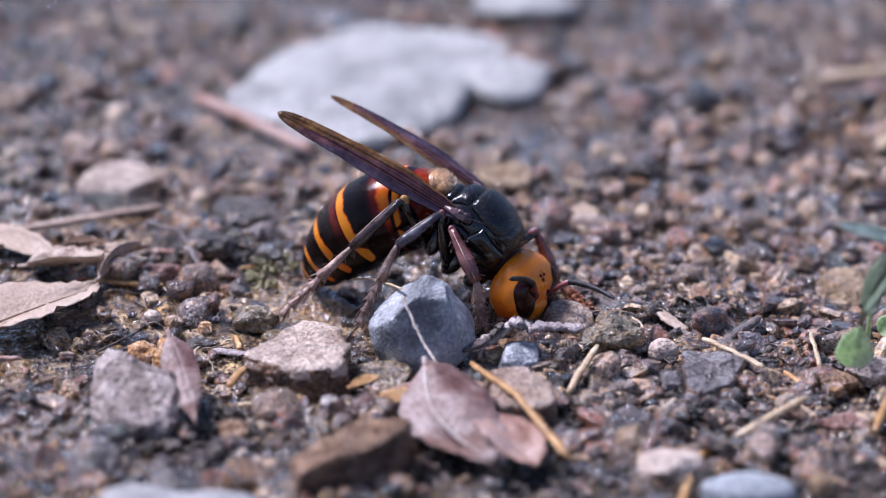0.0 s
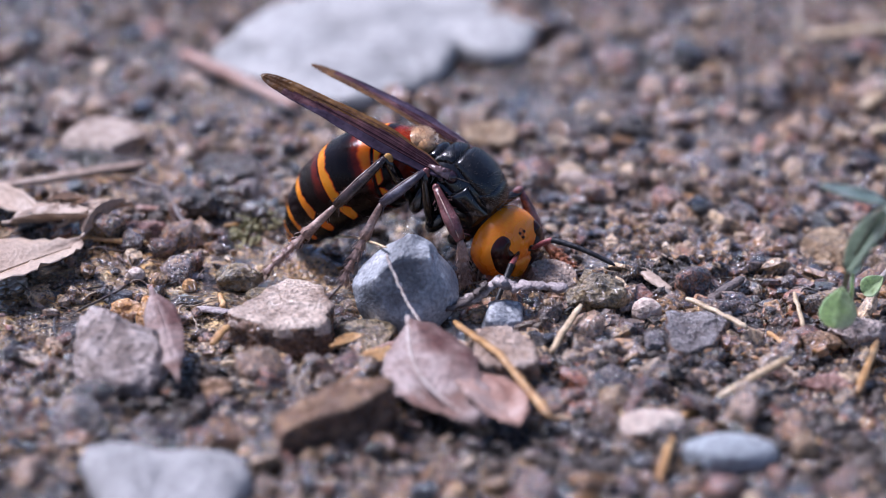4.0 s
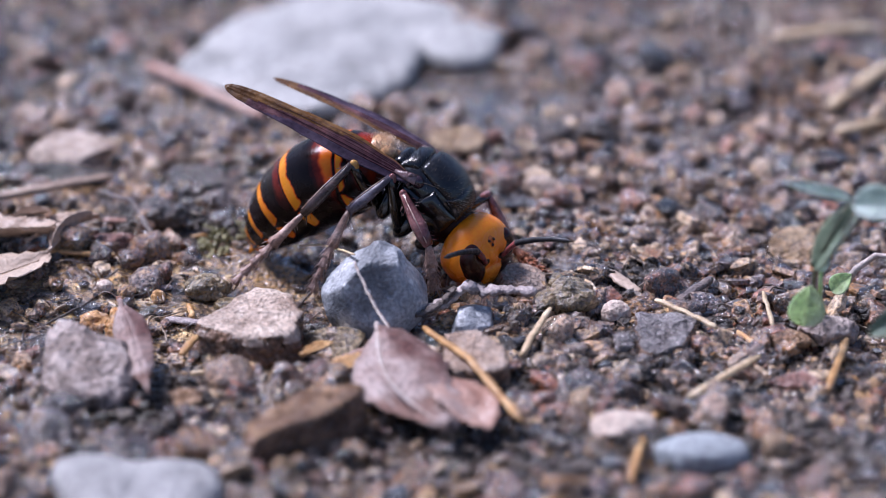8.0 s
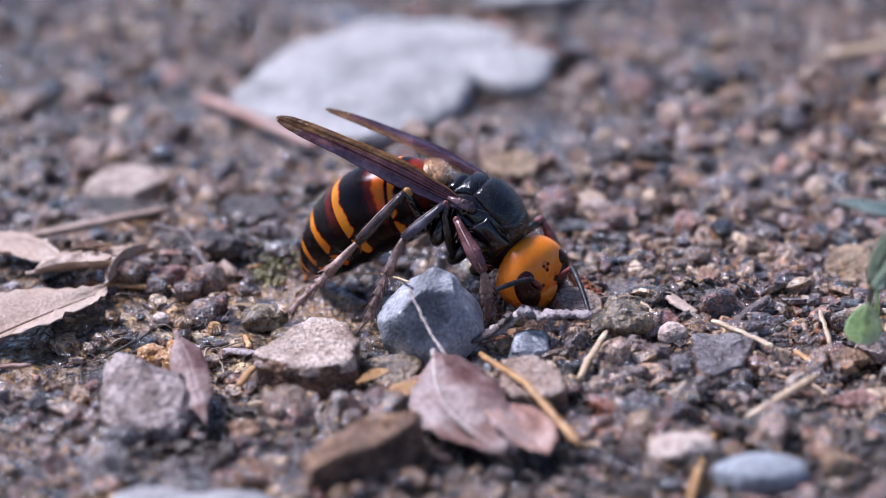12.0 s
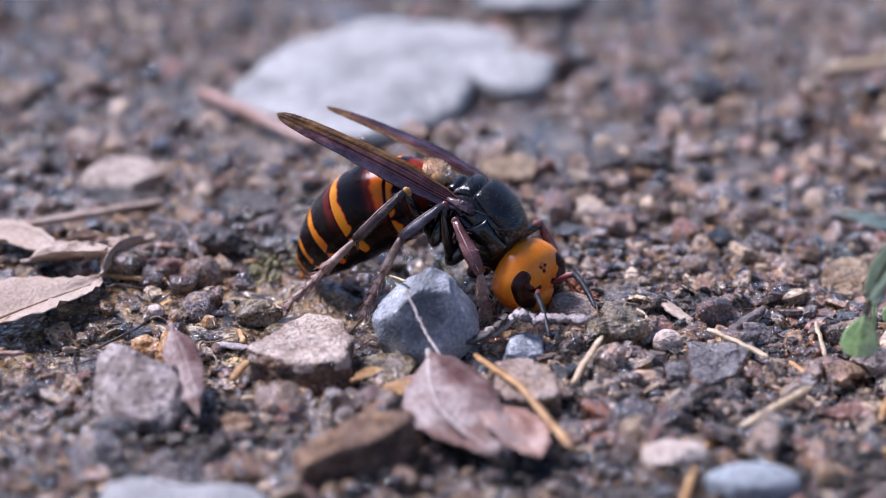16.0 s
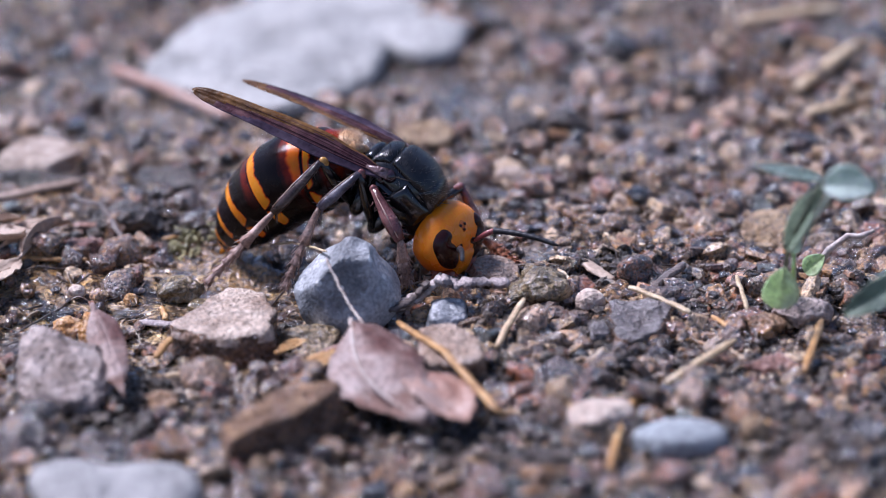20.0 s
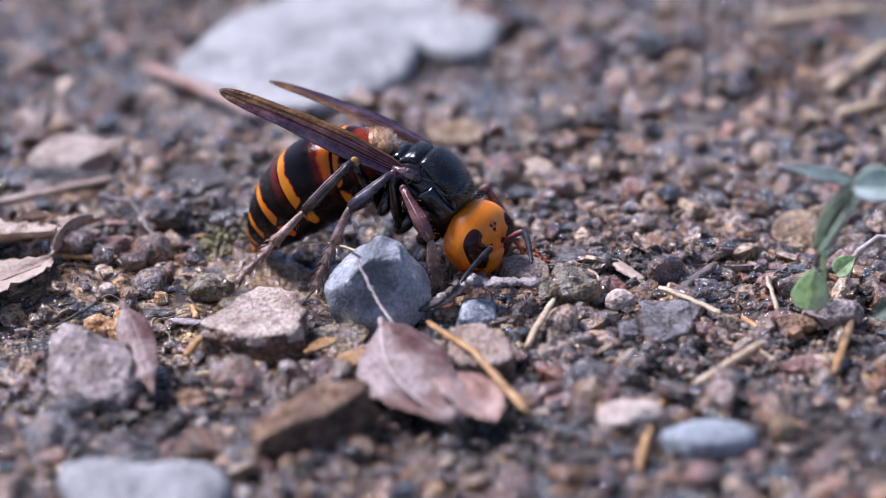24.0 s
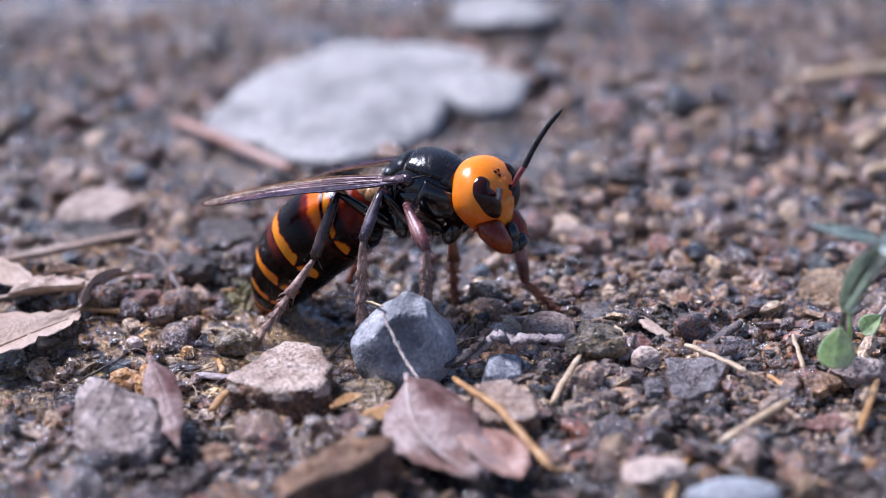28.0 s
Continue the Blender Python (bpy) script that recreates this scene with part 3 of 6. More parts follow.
put_stone("dark_stone", "dark angular stone in mud", DARK_ROCK, 21.9, 47.7, 7.7, 5.5, 4.4, 20, 15, 8, 0.04)
put_stone("dark_stone", "dark flat wet stone in mud", DARK_ROCK, 13.4, 50.7, 9.1, 9.0, 2.2, -30, 16)
put_stone("mud_clod", "dark crumbly wet mud clod", DARK_ROCK, -38.1, 17.6, 9.0, 7.0, 3.8, 0, 17, 6, 0.2)
put_stone("red_stone", "small reddish-brown stone on mud", RED_ROCK, -42.5, 10.0, 5.5, 3.8, 2.6, 10, 18)
put_stone("dark_stone", "dark flat wet stone in mud", DARK_ROCK, -33.6, 34.6, 8.6, 10.0, 2.2, 25, 19, 9, 0.07, True)
put_stone("round_pebble", "rounded blue-grey pebble with pale scratches", PEBBLE_GREY, -8.4, -13.2, 13.1, 9.0, 11.6, 0, 57, 2, 0.05, sharp=0.88, level=5, facets=((-0.62, -0.1, 0.78, 0.74), (0.85, -0.1, 0.5, 0.84), (0.05, -0.9, 0.35, 0.8), (0.8, 0, -0.6, 0.85), (-0.85, 0, -0.5, 0.88)))
put_stone("grey_stone", "rough pitted pale grey stone in mud", GREY_ROCK, -41.6, -32.0, 11.8, 16.5, 6.0, 20, 22, 7, 0.15, True, (14, 0), level=5, sharp=0.6)
put_stone("small_slab", "small dark stone slab", BROWN_ROCK, -29.8, -36.6, 3.8, 4.3, 1.6, 10, 24)
put_stone("purple_stone", "purplish-brown flat stone beside pebble", RED_ROCK, -10.4, -27.5, 5.2, 8.0, 2.6, 0, 26)
put_stone("tan_stone", "olive-tan muddy stone beside pebble", OLIVE_ROCK, -13.2, -19.6, 8.4, 6.4, 3.6, 4, 27)
put_stone("nugget", "lumpy amber nugget on wet mud", NUGGET, -42.6, -14.6, 4.4, 3.6, 2.6, 10, 61, 5, 0.2)
put_stone("nugget", "lumpy amber and white nugget behind narrow leaf", NUGGET, -39.4, -17.4, 4.8, 4.2, 3.4, 40, 62, 5, 0.22)
put_stone("red_pebble", "small dark red wet pebble on mud", RED_ROCK, -49.0, -22.0, 2.8, 2.2, 1.5, 20, 63, 4)
put_stone("round_pebble", "small round orange-brown pebble on mud", NUGGET, -35.6, -6.0, 2.0, 1.8, 1.6, 0, 64, 3)
put_stone("pale_pebble", "tiny pale pinkish pebble on mud", CREAM_ROCK, -42.6, -3.4, 2.4, 1.8, 1.6, 0, 65, 3)
put_stone("muddy_stone", "low muddy brown clod on wet mud", OLIVE_ROCK, -29.5, -4.5, 6.4, 4.6, 3.0, 30, 66, 6, 0.22)
put_stone("flat_stone", "flat olive stone under the hind foot", OLIVE_ROCK, -25.4, -8.2, 6.6, 4.0, 1.8, -8, 67, 9, 0.06, True)
put_stone("flat_stone", "flat grey-brown stone on mud", SLAB_TOP, 9.6, -3.0, 7.0, 7.6, 2.6, 0, 29, 9, 0.05, True)
put_stone("muddy_stone", "muddy lumpy wet olive-brown stone", OLIVE_ROCK, 15.2, -10.6, 8.4, 6.4, 5.0, 10, 30, 7, 0.2, level=5)
put_stone("round_pebble", "small round pale pebble", CREAM_ROCK, 21.3, -13.1, 3.8, 2.9, 2.8, 0, 31, 3, 0.06)
put_stone("blue_stone", "bluish wet stone under bark", PEBBLE_GREY, 3.7, -15.3, 6.0, 5.1, 3.2, 10, 32)
put_stone("pale_pebble", "pale cream pebble on gravel", CREAM_ROCK, 20.4, -46.8, 7.7, 5.0, 2.5, 8, 34, 5)
put_stone("bluish_pebble", "smooth pale bluish pebble", BLUE_PEBBLE, 28.8, -52.9, 10.8, 6.5, 3.4, 2, 35, 3, 0.03, sharp=0.85)
put_stone("round_pebble", "small round brown pebble", TAN_ROCK, 37.1, -52.3, 3.2, 3.3, 2.5, 0, 36, 3)
put_stone("muddy_stone", "grey muddy stone at the foot of the plant", GREY_ROCK, 46.8, -18.6, 7.7, 5.2, 2.9, 0, 37)
put_stone("tan_stone", "flat tan stone in mud", TAN_ROCK, 46.8, 13.0, 8.2, 9.6, 2.7, 15, 38, 9, 0.05, True)
put_stone("pale_pebble", "pale tan pebble on gravel", PALE_ROCK, 13.3, 30.6, 5.2, 3.0, 2.3, 5, 39, 4)
put_stone("tan_stone", "flat tan stone in mud", TAN_ROCK, 2.0, 46.5, 8.1, 9.9, 2.6, 0, 40, 9, 0.05, True)
put_stone("muddy_stone", "brown muddy stone near weed", BROWN_ROCK, 41.5, -20.2, 6.3, 4.8, 2.6, 0, 41)
put_stone("red_stone", "rusty red flat stone in gravel", RED_ROCK, 42.2, -31.0, 8.2, 4.0, 2.0, -5, 42)
put_stone("blue_stone", "dark slate angular stone in gravel", SLATE, 21.7, -22.6, 2.6, 4.5, 2.0, 0, 43)


# ---- broken slabs: a worn flat top and broken wet sides, shade in their colour ----
def slab(name, label, top_mat, x, y, outline, h, lean=(0, 0), seed=0):
    """A slab over an outline in millimetres round (x, y): its top worn flat, its sides broken and wet, their shade put
    into the darker brown.
    """
    bm = bmesh.new()
    line = closed_curve_2d(outline, 6)
    off = Vector((seed * 3.7, seed * 1.3, 0))
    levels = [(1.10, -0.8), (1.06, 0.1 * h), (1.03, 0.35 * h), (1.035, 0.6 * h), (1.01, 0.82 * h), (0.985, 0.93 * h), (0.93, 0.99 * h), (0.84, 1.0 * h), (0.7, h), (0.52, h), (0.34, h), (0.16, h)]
    loops = []
    for k, (f, z) in enumerate(levels):
        ring = []
        for a, b in line:
            p = Vector((a * f, b * f, z + lean[0] * a + lean[1] * b if z > 0 else z))
            g = noise.noise(Vector((a * 0.5, b * 0.5, z * 0.6)) + off) + 0.6 * noise.noise(Vector((a * 1.4, b * 1.4, z * 1.4)) + off) + 0.3 * noise.noise(Vector((a * 3.1, b * 3.1, z * 3)) + off)
            w = Vector((a, b, 0)).normalized()
            if k < 6:
                p += w * (0.55 * g)
            p.z += (0.16 if k < 6 else 0.2) * g
            ring.append(bm.verts.new(p))
        loops.append(ring)
    n = len(line)
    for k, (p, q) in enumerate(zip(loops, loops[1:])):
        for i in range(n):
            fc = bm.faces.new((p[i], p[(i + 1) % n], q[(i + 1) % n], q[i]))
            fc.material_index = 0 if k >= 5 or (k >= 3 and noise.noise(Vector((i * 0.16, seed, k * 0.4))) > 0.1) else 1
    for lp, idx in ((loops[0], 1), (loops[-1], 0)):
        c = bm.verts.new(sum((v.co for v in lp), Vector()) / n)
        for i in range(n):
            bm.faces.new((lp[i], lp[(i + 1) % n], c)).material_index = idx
    return thing(name, bm, [top_mat, WET_SHADED_SIDE], label, "stone", at(x, y, 0))


def closed_curve_2d(points, steps):
    """Points along the straight sides of an outline, its corners slightly cut."""
    out = []
    n = len(points)
    for i in range(n):
        (a, b), (c, d) = points[i], points[(i + 1) % n]
        for e in range(steps):
            u = 0.06 + 0.88 * e / (steps - 1)
            out.append((a + (c - a) * u, b + (d - b) * u))
    return out


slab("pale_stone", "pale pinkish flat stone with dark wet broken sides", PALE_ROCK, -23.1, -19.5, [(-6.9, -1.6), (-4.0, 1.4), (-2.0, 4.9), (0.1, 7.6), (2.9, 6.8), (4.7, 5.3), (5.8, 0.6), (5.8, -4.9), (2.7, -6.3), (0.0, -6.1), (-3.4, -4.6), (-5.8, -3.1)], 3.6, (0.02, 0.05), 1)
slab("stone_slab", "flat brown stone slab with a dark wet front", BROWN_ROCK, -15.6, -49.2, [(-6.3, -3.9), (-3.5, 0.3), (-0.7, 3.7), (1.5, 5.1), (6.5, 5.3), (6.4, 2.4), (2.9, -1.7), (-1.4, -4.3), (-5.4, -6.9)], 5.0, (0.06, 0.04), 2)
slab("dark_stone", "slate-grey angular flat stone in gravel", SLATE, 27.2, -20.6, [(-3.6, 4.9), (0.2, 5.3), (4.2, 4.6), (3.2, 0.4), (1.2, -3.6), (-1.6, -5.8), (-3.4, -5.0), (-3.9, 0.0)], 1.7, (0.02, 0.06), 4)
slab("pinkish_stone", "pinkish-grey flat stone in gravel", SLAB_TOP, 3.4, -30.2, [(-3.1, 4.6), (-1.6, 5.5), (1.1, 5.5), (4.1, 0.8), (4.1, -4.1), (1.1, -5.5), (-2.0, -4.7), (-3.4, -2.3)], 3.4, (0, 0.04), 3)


# ---- straws, twigs and chips ----
def straw(name, label, mat, pts, r, seed=0, flat=0.7, category="straw", rough=0.0):
    """A dry stalk through points in millimetres, slightly crooked, split at its end."""
    rnd = random.Random(seed)
    a = [Vector(p) for p in pts]
    fine = []
    for p, q in zip(a, a[1:]):
        for i in range(8):
            fine.append(p.lerp(q, i / 8))
    fine.append(a[-1])
    base = sum(a, Vector()) / len(a)
    base.z = 0
    fine = [p - base + Vector((rnd.gauss(0, 0.05 + rough), rnd.gauss(0, 0.05 + rough), rnd.gauss(0, 0.04 + rough * 0.5))) for p in fine]
    bm = bmesh.new()
    tube(bm, fine, [r * (0.85 + 0.25 * rnd.random()) * (1 + rough * 2.5 * rnd.uniform(-1, 1)) * (0.6 if i in (0, len(fine) - 1) else 1) for i in range(len(fine))], 9, flat)
    return thing(name, bm, mat, label, category, at(*base))


straw("straw", "amber dry pine needle leaning on stones", AMBER_STRAW, [(-2.3, -22.7, 3.0), (3.0, -34.5, 4.2), (8.8, -47.9, 2.6)], 0.5, 1)
straw("straw", "short pale straw standing on mud", STRAW, [(12.9, -18.1, 3.6), (9.3, -26.2, 0.8)], 0.45, 2)
straw("twig", "pale thin twig on gravel", STRAW, [(26.1, -13.1, 2.6), (29.6, -16.2, 2.3), (33.2, -19.5, 1.6)], 0.42, 3, category="twig")
straw("straw", "tan straw piece on gravel", STRAW, [(37.3, -30.2, 2.6), (28.2, -39.9, 1.8)], 0.55, 4)
straw("straw", "amber straw piece on gravel", AMBER_STRAW, [(48.4, -23.7, 2.0), (44.6, -36.8, 1.2)], 0.5, 5)
straw("straw", "thin pale straw on mud", STRAW, [(39.4, -11.3, 3.0), (40.3, -17.2, 0.6)], 0.3, 6)
straw("wood_chip", "cream wood chip lying flat", TAN_LEAF, [(18.7, 0.9, 1.6), (21.4, -3.2, 1.8), (24.4, -7.1, 1.0)], 1.0, 7, 0.35, "chip")
straw("straw", "thin pale straw on mud", STRAW, [(15.5, 0.0, 0.8), (25.5, 0.0, 0.8)], 0.35, 8)
straw("twig", "dark brown twig on mud", BARK, [(33.6, -4.9, 2.0), (29.1, -10.1, 1.0)], 0.75, 9, category="twig")
straw("straw", "amber straw piece on gravel", AMBER_STRAW, [(22.6, -48.4, 1.0), (20.4, -59.9, 0.8)], 0.5, 10)
straw("straw", "amber straw piece on gravel", AMBER_STRAW, [(25.9, -42.3, 2.0), (23.5, -44.7, 1.0)], 0.5, 11)
straw("stick", "tan stick piece lying far back", STRAW, [(51.0, 93.0, 1.6), (67.5, 98.4, 1.6)], 1.2, 12, category="stick")
straw("stick", "pale stick piece on mud", STRAW, [(56.2, 62.4, 1.0), (67.5, 82.4, 1.0)], 1.2, 13, category="stick")
straw("stick", "pinkish stick piece on mud", STRAW, [(55.9, 52.2, 0.8), (66.3, 59.0, 0.8)], 0.9, 14, category="stick")
straw("stick", "long reddish-brown stick on mud", RUST_LEAF, [(-44.3, 78.6, 2.0), (-35, 67, 2.2), (-25.4, 55.9, 1.6)], 1.1, 15, category="stick")
straw("bark_strip", "crooked grey bark strip on stones", GREY_BARK, [(-2.2, -13.9, 1.4), (0.6, -13.7, 2.6), (2.8, -13.5, 4.7), (4.6, -13.5, 3.9), (8.0, -13.5, 4.1), (11.4, -13.4, 3.8)], 1.0, 16, 0.55, "bark", 0.1)
straw("bark_strip", "thin dark crooked bark sliver on stones", BARK, [(-3.4, -16.0, 1.6), (-0.6, -14.8, 2.4), (1.4, -14.2, 4.6)], 0.6, 21, 0.6, "bark", 0.1)
leaf_chips = ((-13.6, -31.6, 7.0, 2.6, 20), (-9.8, -33.6, 5.5, 2.6, 5), (-16.6, -27.0, 4.5, 1.6, 40))
straw("straw", "orange straw bit on mud", AMBER_STRAW, [(-31.1, -27.1, 1.4), (-29.5, -22.1, 1.8)], 0.55, 17)
straw("straw", "thin pale stalk draped over the grey pebble", PALE_STALK, [(-10.7, -17.4, 9.4), (-9.6, -19.6, 7.6), (-7.9, -23.0, 5.4), (-6.0, -27.4, 4.4)], 0.2, 18)
straw("straw", "thin curled pale dry rootlet", STRAW, [(-18.5, 6.0, 2.0), (-15.5, 1.0, 4.2), (-13.0, -6.0, 6.4), (-10.7, -14.0, 8.9)], 0.2, 19)


straw("twig", "thin reddish-brown twig on wet mud", RUST_LEAF, [(-70.0, -20.8, 1.6), (-62.5, -20.4, 1.5), (-56.8, -19.6, 1.4)], 0.42, 22, category="twig")
straw("straw", "orange-brown needle on wet mud", AMBER_STRAW, [(-52.0, 6.0, 1.4), (-46.5, 4.6, 1.6), (-42.0, 5.6, 1.0)], 0.5, 23)
straw("twig", "dark wet rootlet lying on clods", BARK, [(-46.0, 24.0, 2.6), (-41.0, 18.0, 3.6), (-37.0, 9.0, 1.4)], 0.4, 24, category="twig")
straw("stick", "long tan stick lying across mud", TAN_LEAF, [(-66.0, 22.0, 1.4), (-54.0, 27.0, 1.8), (-45.0, 33.0, 1.4)], 0.8, 25, category="stick")


def moss_tuft(x, y, seed):
    """A tuft of short yellow-green moss shoots."""
    rnd = random.Random(seed)
    bm = bmesh.new()
    for _ in range(80):
        a, r = rnd.uniform(0, 6.28), 3.0 * math.sqrt(rnd.random())
        p = Vector((r * math.cos(a), 1.2 * r * math.sin(a), 0.2))
        d = Vector((rnd.gauss(0, 0.35), rnd.gauss(0, 0.35), 1)) * rnd.uniform(0.6, 1.5) * (1.1 - r / 5)
        tube(bm, [p, p + d * 0.6, p + d], [0.2, 0.26, 0.03], 5)
    thing("moss", bm, MOSS, "small yellow-green moss tuft on wet mud", "moss", at(x, y, ground_height(x, y)), kind="stuff")


moss_tuft(-30.8, 11.4, 1)
moss_tuft(-28.4, 16.0, 2)


# ---- leaves ----
def leaf(name, label, mat, length, width, m, seed, curl=0.15, bend=0.0, ragged=0.0, shape=None, wavy=0.06, vein=STRAW, sides=(1.0, 1.0), sweep=0.0):
    """A dry leaf with its midrib as a part."""
    extra = {"shape": shape} if shape else {}
    ob = thing(name, blade(length, width, seed, curl, 0.14, 20, 10, bend=bend, wavy=wavy, ragged=ragged, sides=sides, sweep=sweep, **extra), mat, label, "leaf", m)
    rb = bmesh.new()
    tube(rb, [(length * t, sweep * math.sin(math.pi * t), bend * length * (t - t * t) + 0.16 - 0.02 * width) for t in [i / 12 for i in range(-1, 13)]], [0.34 * (1 - 0.055 * i) for i in range(14)], 8, 0.8)
    part("midrib", rb, vein, ob, "pale raised midrib")
    return ob


leaf("dry_leaf", "large pinkish dry leaf with pale midrib on stones", DRY_LEAF, 24.0, 11.5, at(-7.8, -27.4, 4.6, 10, 5, -69), 1, -0.1, 0.05, 0.25, wavy=0.12, vein=PALE_STALK, sides=(1.3, 0.68), sweep=-2.6)
leaf("dry_leaf", "torn reddish-brown leaf flap under the larger leaf", RUST_LEAF, 12.5, 8.0, at(0.0, -37.6, 3.0, -10, 5, -66), 11, 0.08, 0.04, 0.35, wavy=0.12, vein=RUST_LEAF)
leaf("dry_leaf", "narrow mauve dry leaf on stones", DRY_LEAF, 20.5, 4.4, at(-38.6, -21.0, 5.0, 22, 7, -76), 2, -0.25, 0.03, 0.1, lambda t: (0.75 + 0.25 * math.sin(t * 5)) * min(1, 6 * t + 0.3) * (1 if t < 0.7 else max(0.06, 1 - (t - 0.7) / 0.3)), 0.1, DRY_LEAF)
for x, y, length, width, turn in leaf_chips:
    leaf("leaf_chip", "small wet amber leaf piece on mud", AMBER_STRAW, length, width, at(x, y, 1.4, 8, -4, turn), int(length * 10), 0.2, 0.05, 0.3, vein=AMBER_STRAW)
leaf("tan_leaf", "broad pale tan dry leaf", TAN_LEAF, 22.0, 15.0, at(-66.0, -12.5, 0.8, -4, -3, 44), 4, 0.1, 0.05, 0.2, vein=TAN_LEAF)
leaf("tan_leaf", "long pale tan dry leaf folded lengthwise", TAN_LEAF, 20.0, 5.0, at(-70.0, 21.5, 1.6, 10, -2, -40), 12, 0.3, 0.04, 0.3, vein=TAN_LEAF)
leaf("tan_leaf", "torn pale dry leaf fragment", TAN_LEAF, 13.0, 5.0, at(-60.0, 8.0, 2.4, -4, -6, -6), 5, 0.3, 0.06, 0.45, vein=TAN_LEAF)
leaf("tan_leaf", "torn pale dry leaf fragment", TAN_LEAF, 9.5, 3.4, at(-53.0, 7.0, 2.6, -6, -10, 24), 6, 0.4, 0.06, 0.45, vein=TAN_LEAF)
leaf("tan_leaf", "narrow curled cream leaf strip", TAN_LEAF, 8.0, 1.8, at(-50.0, 4.0, 2.4, -30, -20, 50), 7, 0.9, 0.12, 0.4, vein=TAN_LEAF)
leaf("tan_leaf", "narrow curled cream leaf strip", TAN_LEAF, 7.0, 1.6, at(-56.0, 13.0, 2.4, 30, -24, -30), 8, 0.9, 0.1, 0.4, vein=TAN_LEAF)


# ---- the hornet: built in millimetres, looking along +x, its left side at +y ----
HORNET_PLACE = at(-10.6, 3.4, 0, 0, 0, -22)


def shell_mesh(place, level=5, mask=None, height=0.0, edge=0.35):
    """A closed form from a function of the unit sphere; with a mask, only the plate where it is positive, raised above the rest."""
    bm = bmesh.new()
    bmesh.ops.create_icosphere(bm, subdivisions=level, radius=1.0)
    dirs = {v: v.co.copy() for v in bm.verts}
    for v, p in dirs.items():
        v.co = place(p)
    if mask:
        bm.normal_update()
        drop = []
        moved = []
        for v in bm.verts:
            k = mask(v.co, dirs[v])
            if k < -edge:
                drop.append(v)
            else:
                moved.append((v, v.co + v.normal * (height * (1 - math.exp(-k / (edge * 0.7))) if k > 0 else k * height / (edge * 0.7))))
        for v, q in moved:
            v.co = q
        bmesh.ops.delete(bm, geom=drop, context="VERTS")
    return bm


def power(x, e):
    return math.copysign(abs(x) ** e, x)


def thorax_point(p):
    x = 6.1 * power(p.x, 0.9) + 0.3
    t = (x - 0.3) / 6.1
    wide = 4.2 * (1 - 0.16 * max(0, t) ** 2)
    tall = 4.15 * (1 - 0.12 * max(0, t) ** 2 - 0.10 * max(0, -t) ** 2)
    z = tall * power(p.z, 0.92) + 0.3 - 0.9 * t * t * (1 if t > 0 else 0.6)
    y = wide * power(p.y, 0.86)
    return Vector((x, y, z))


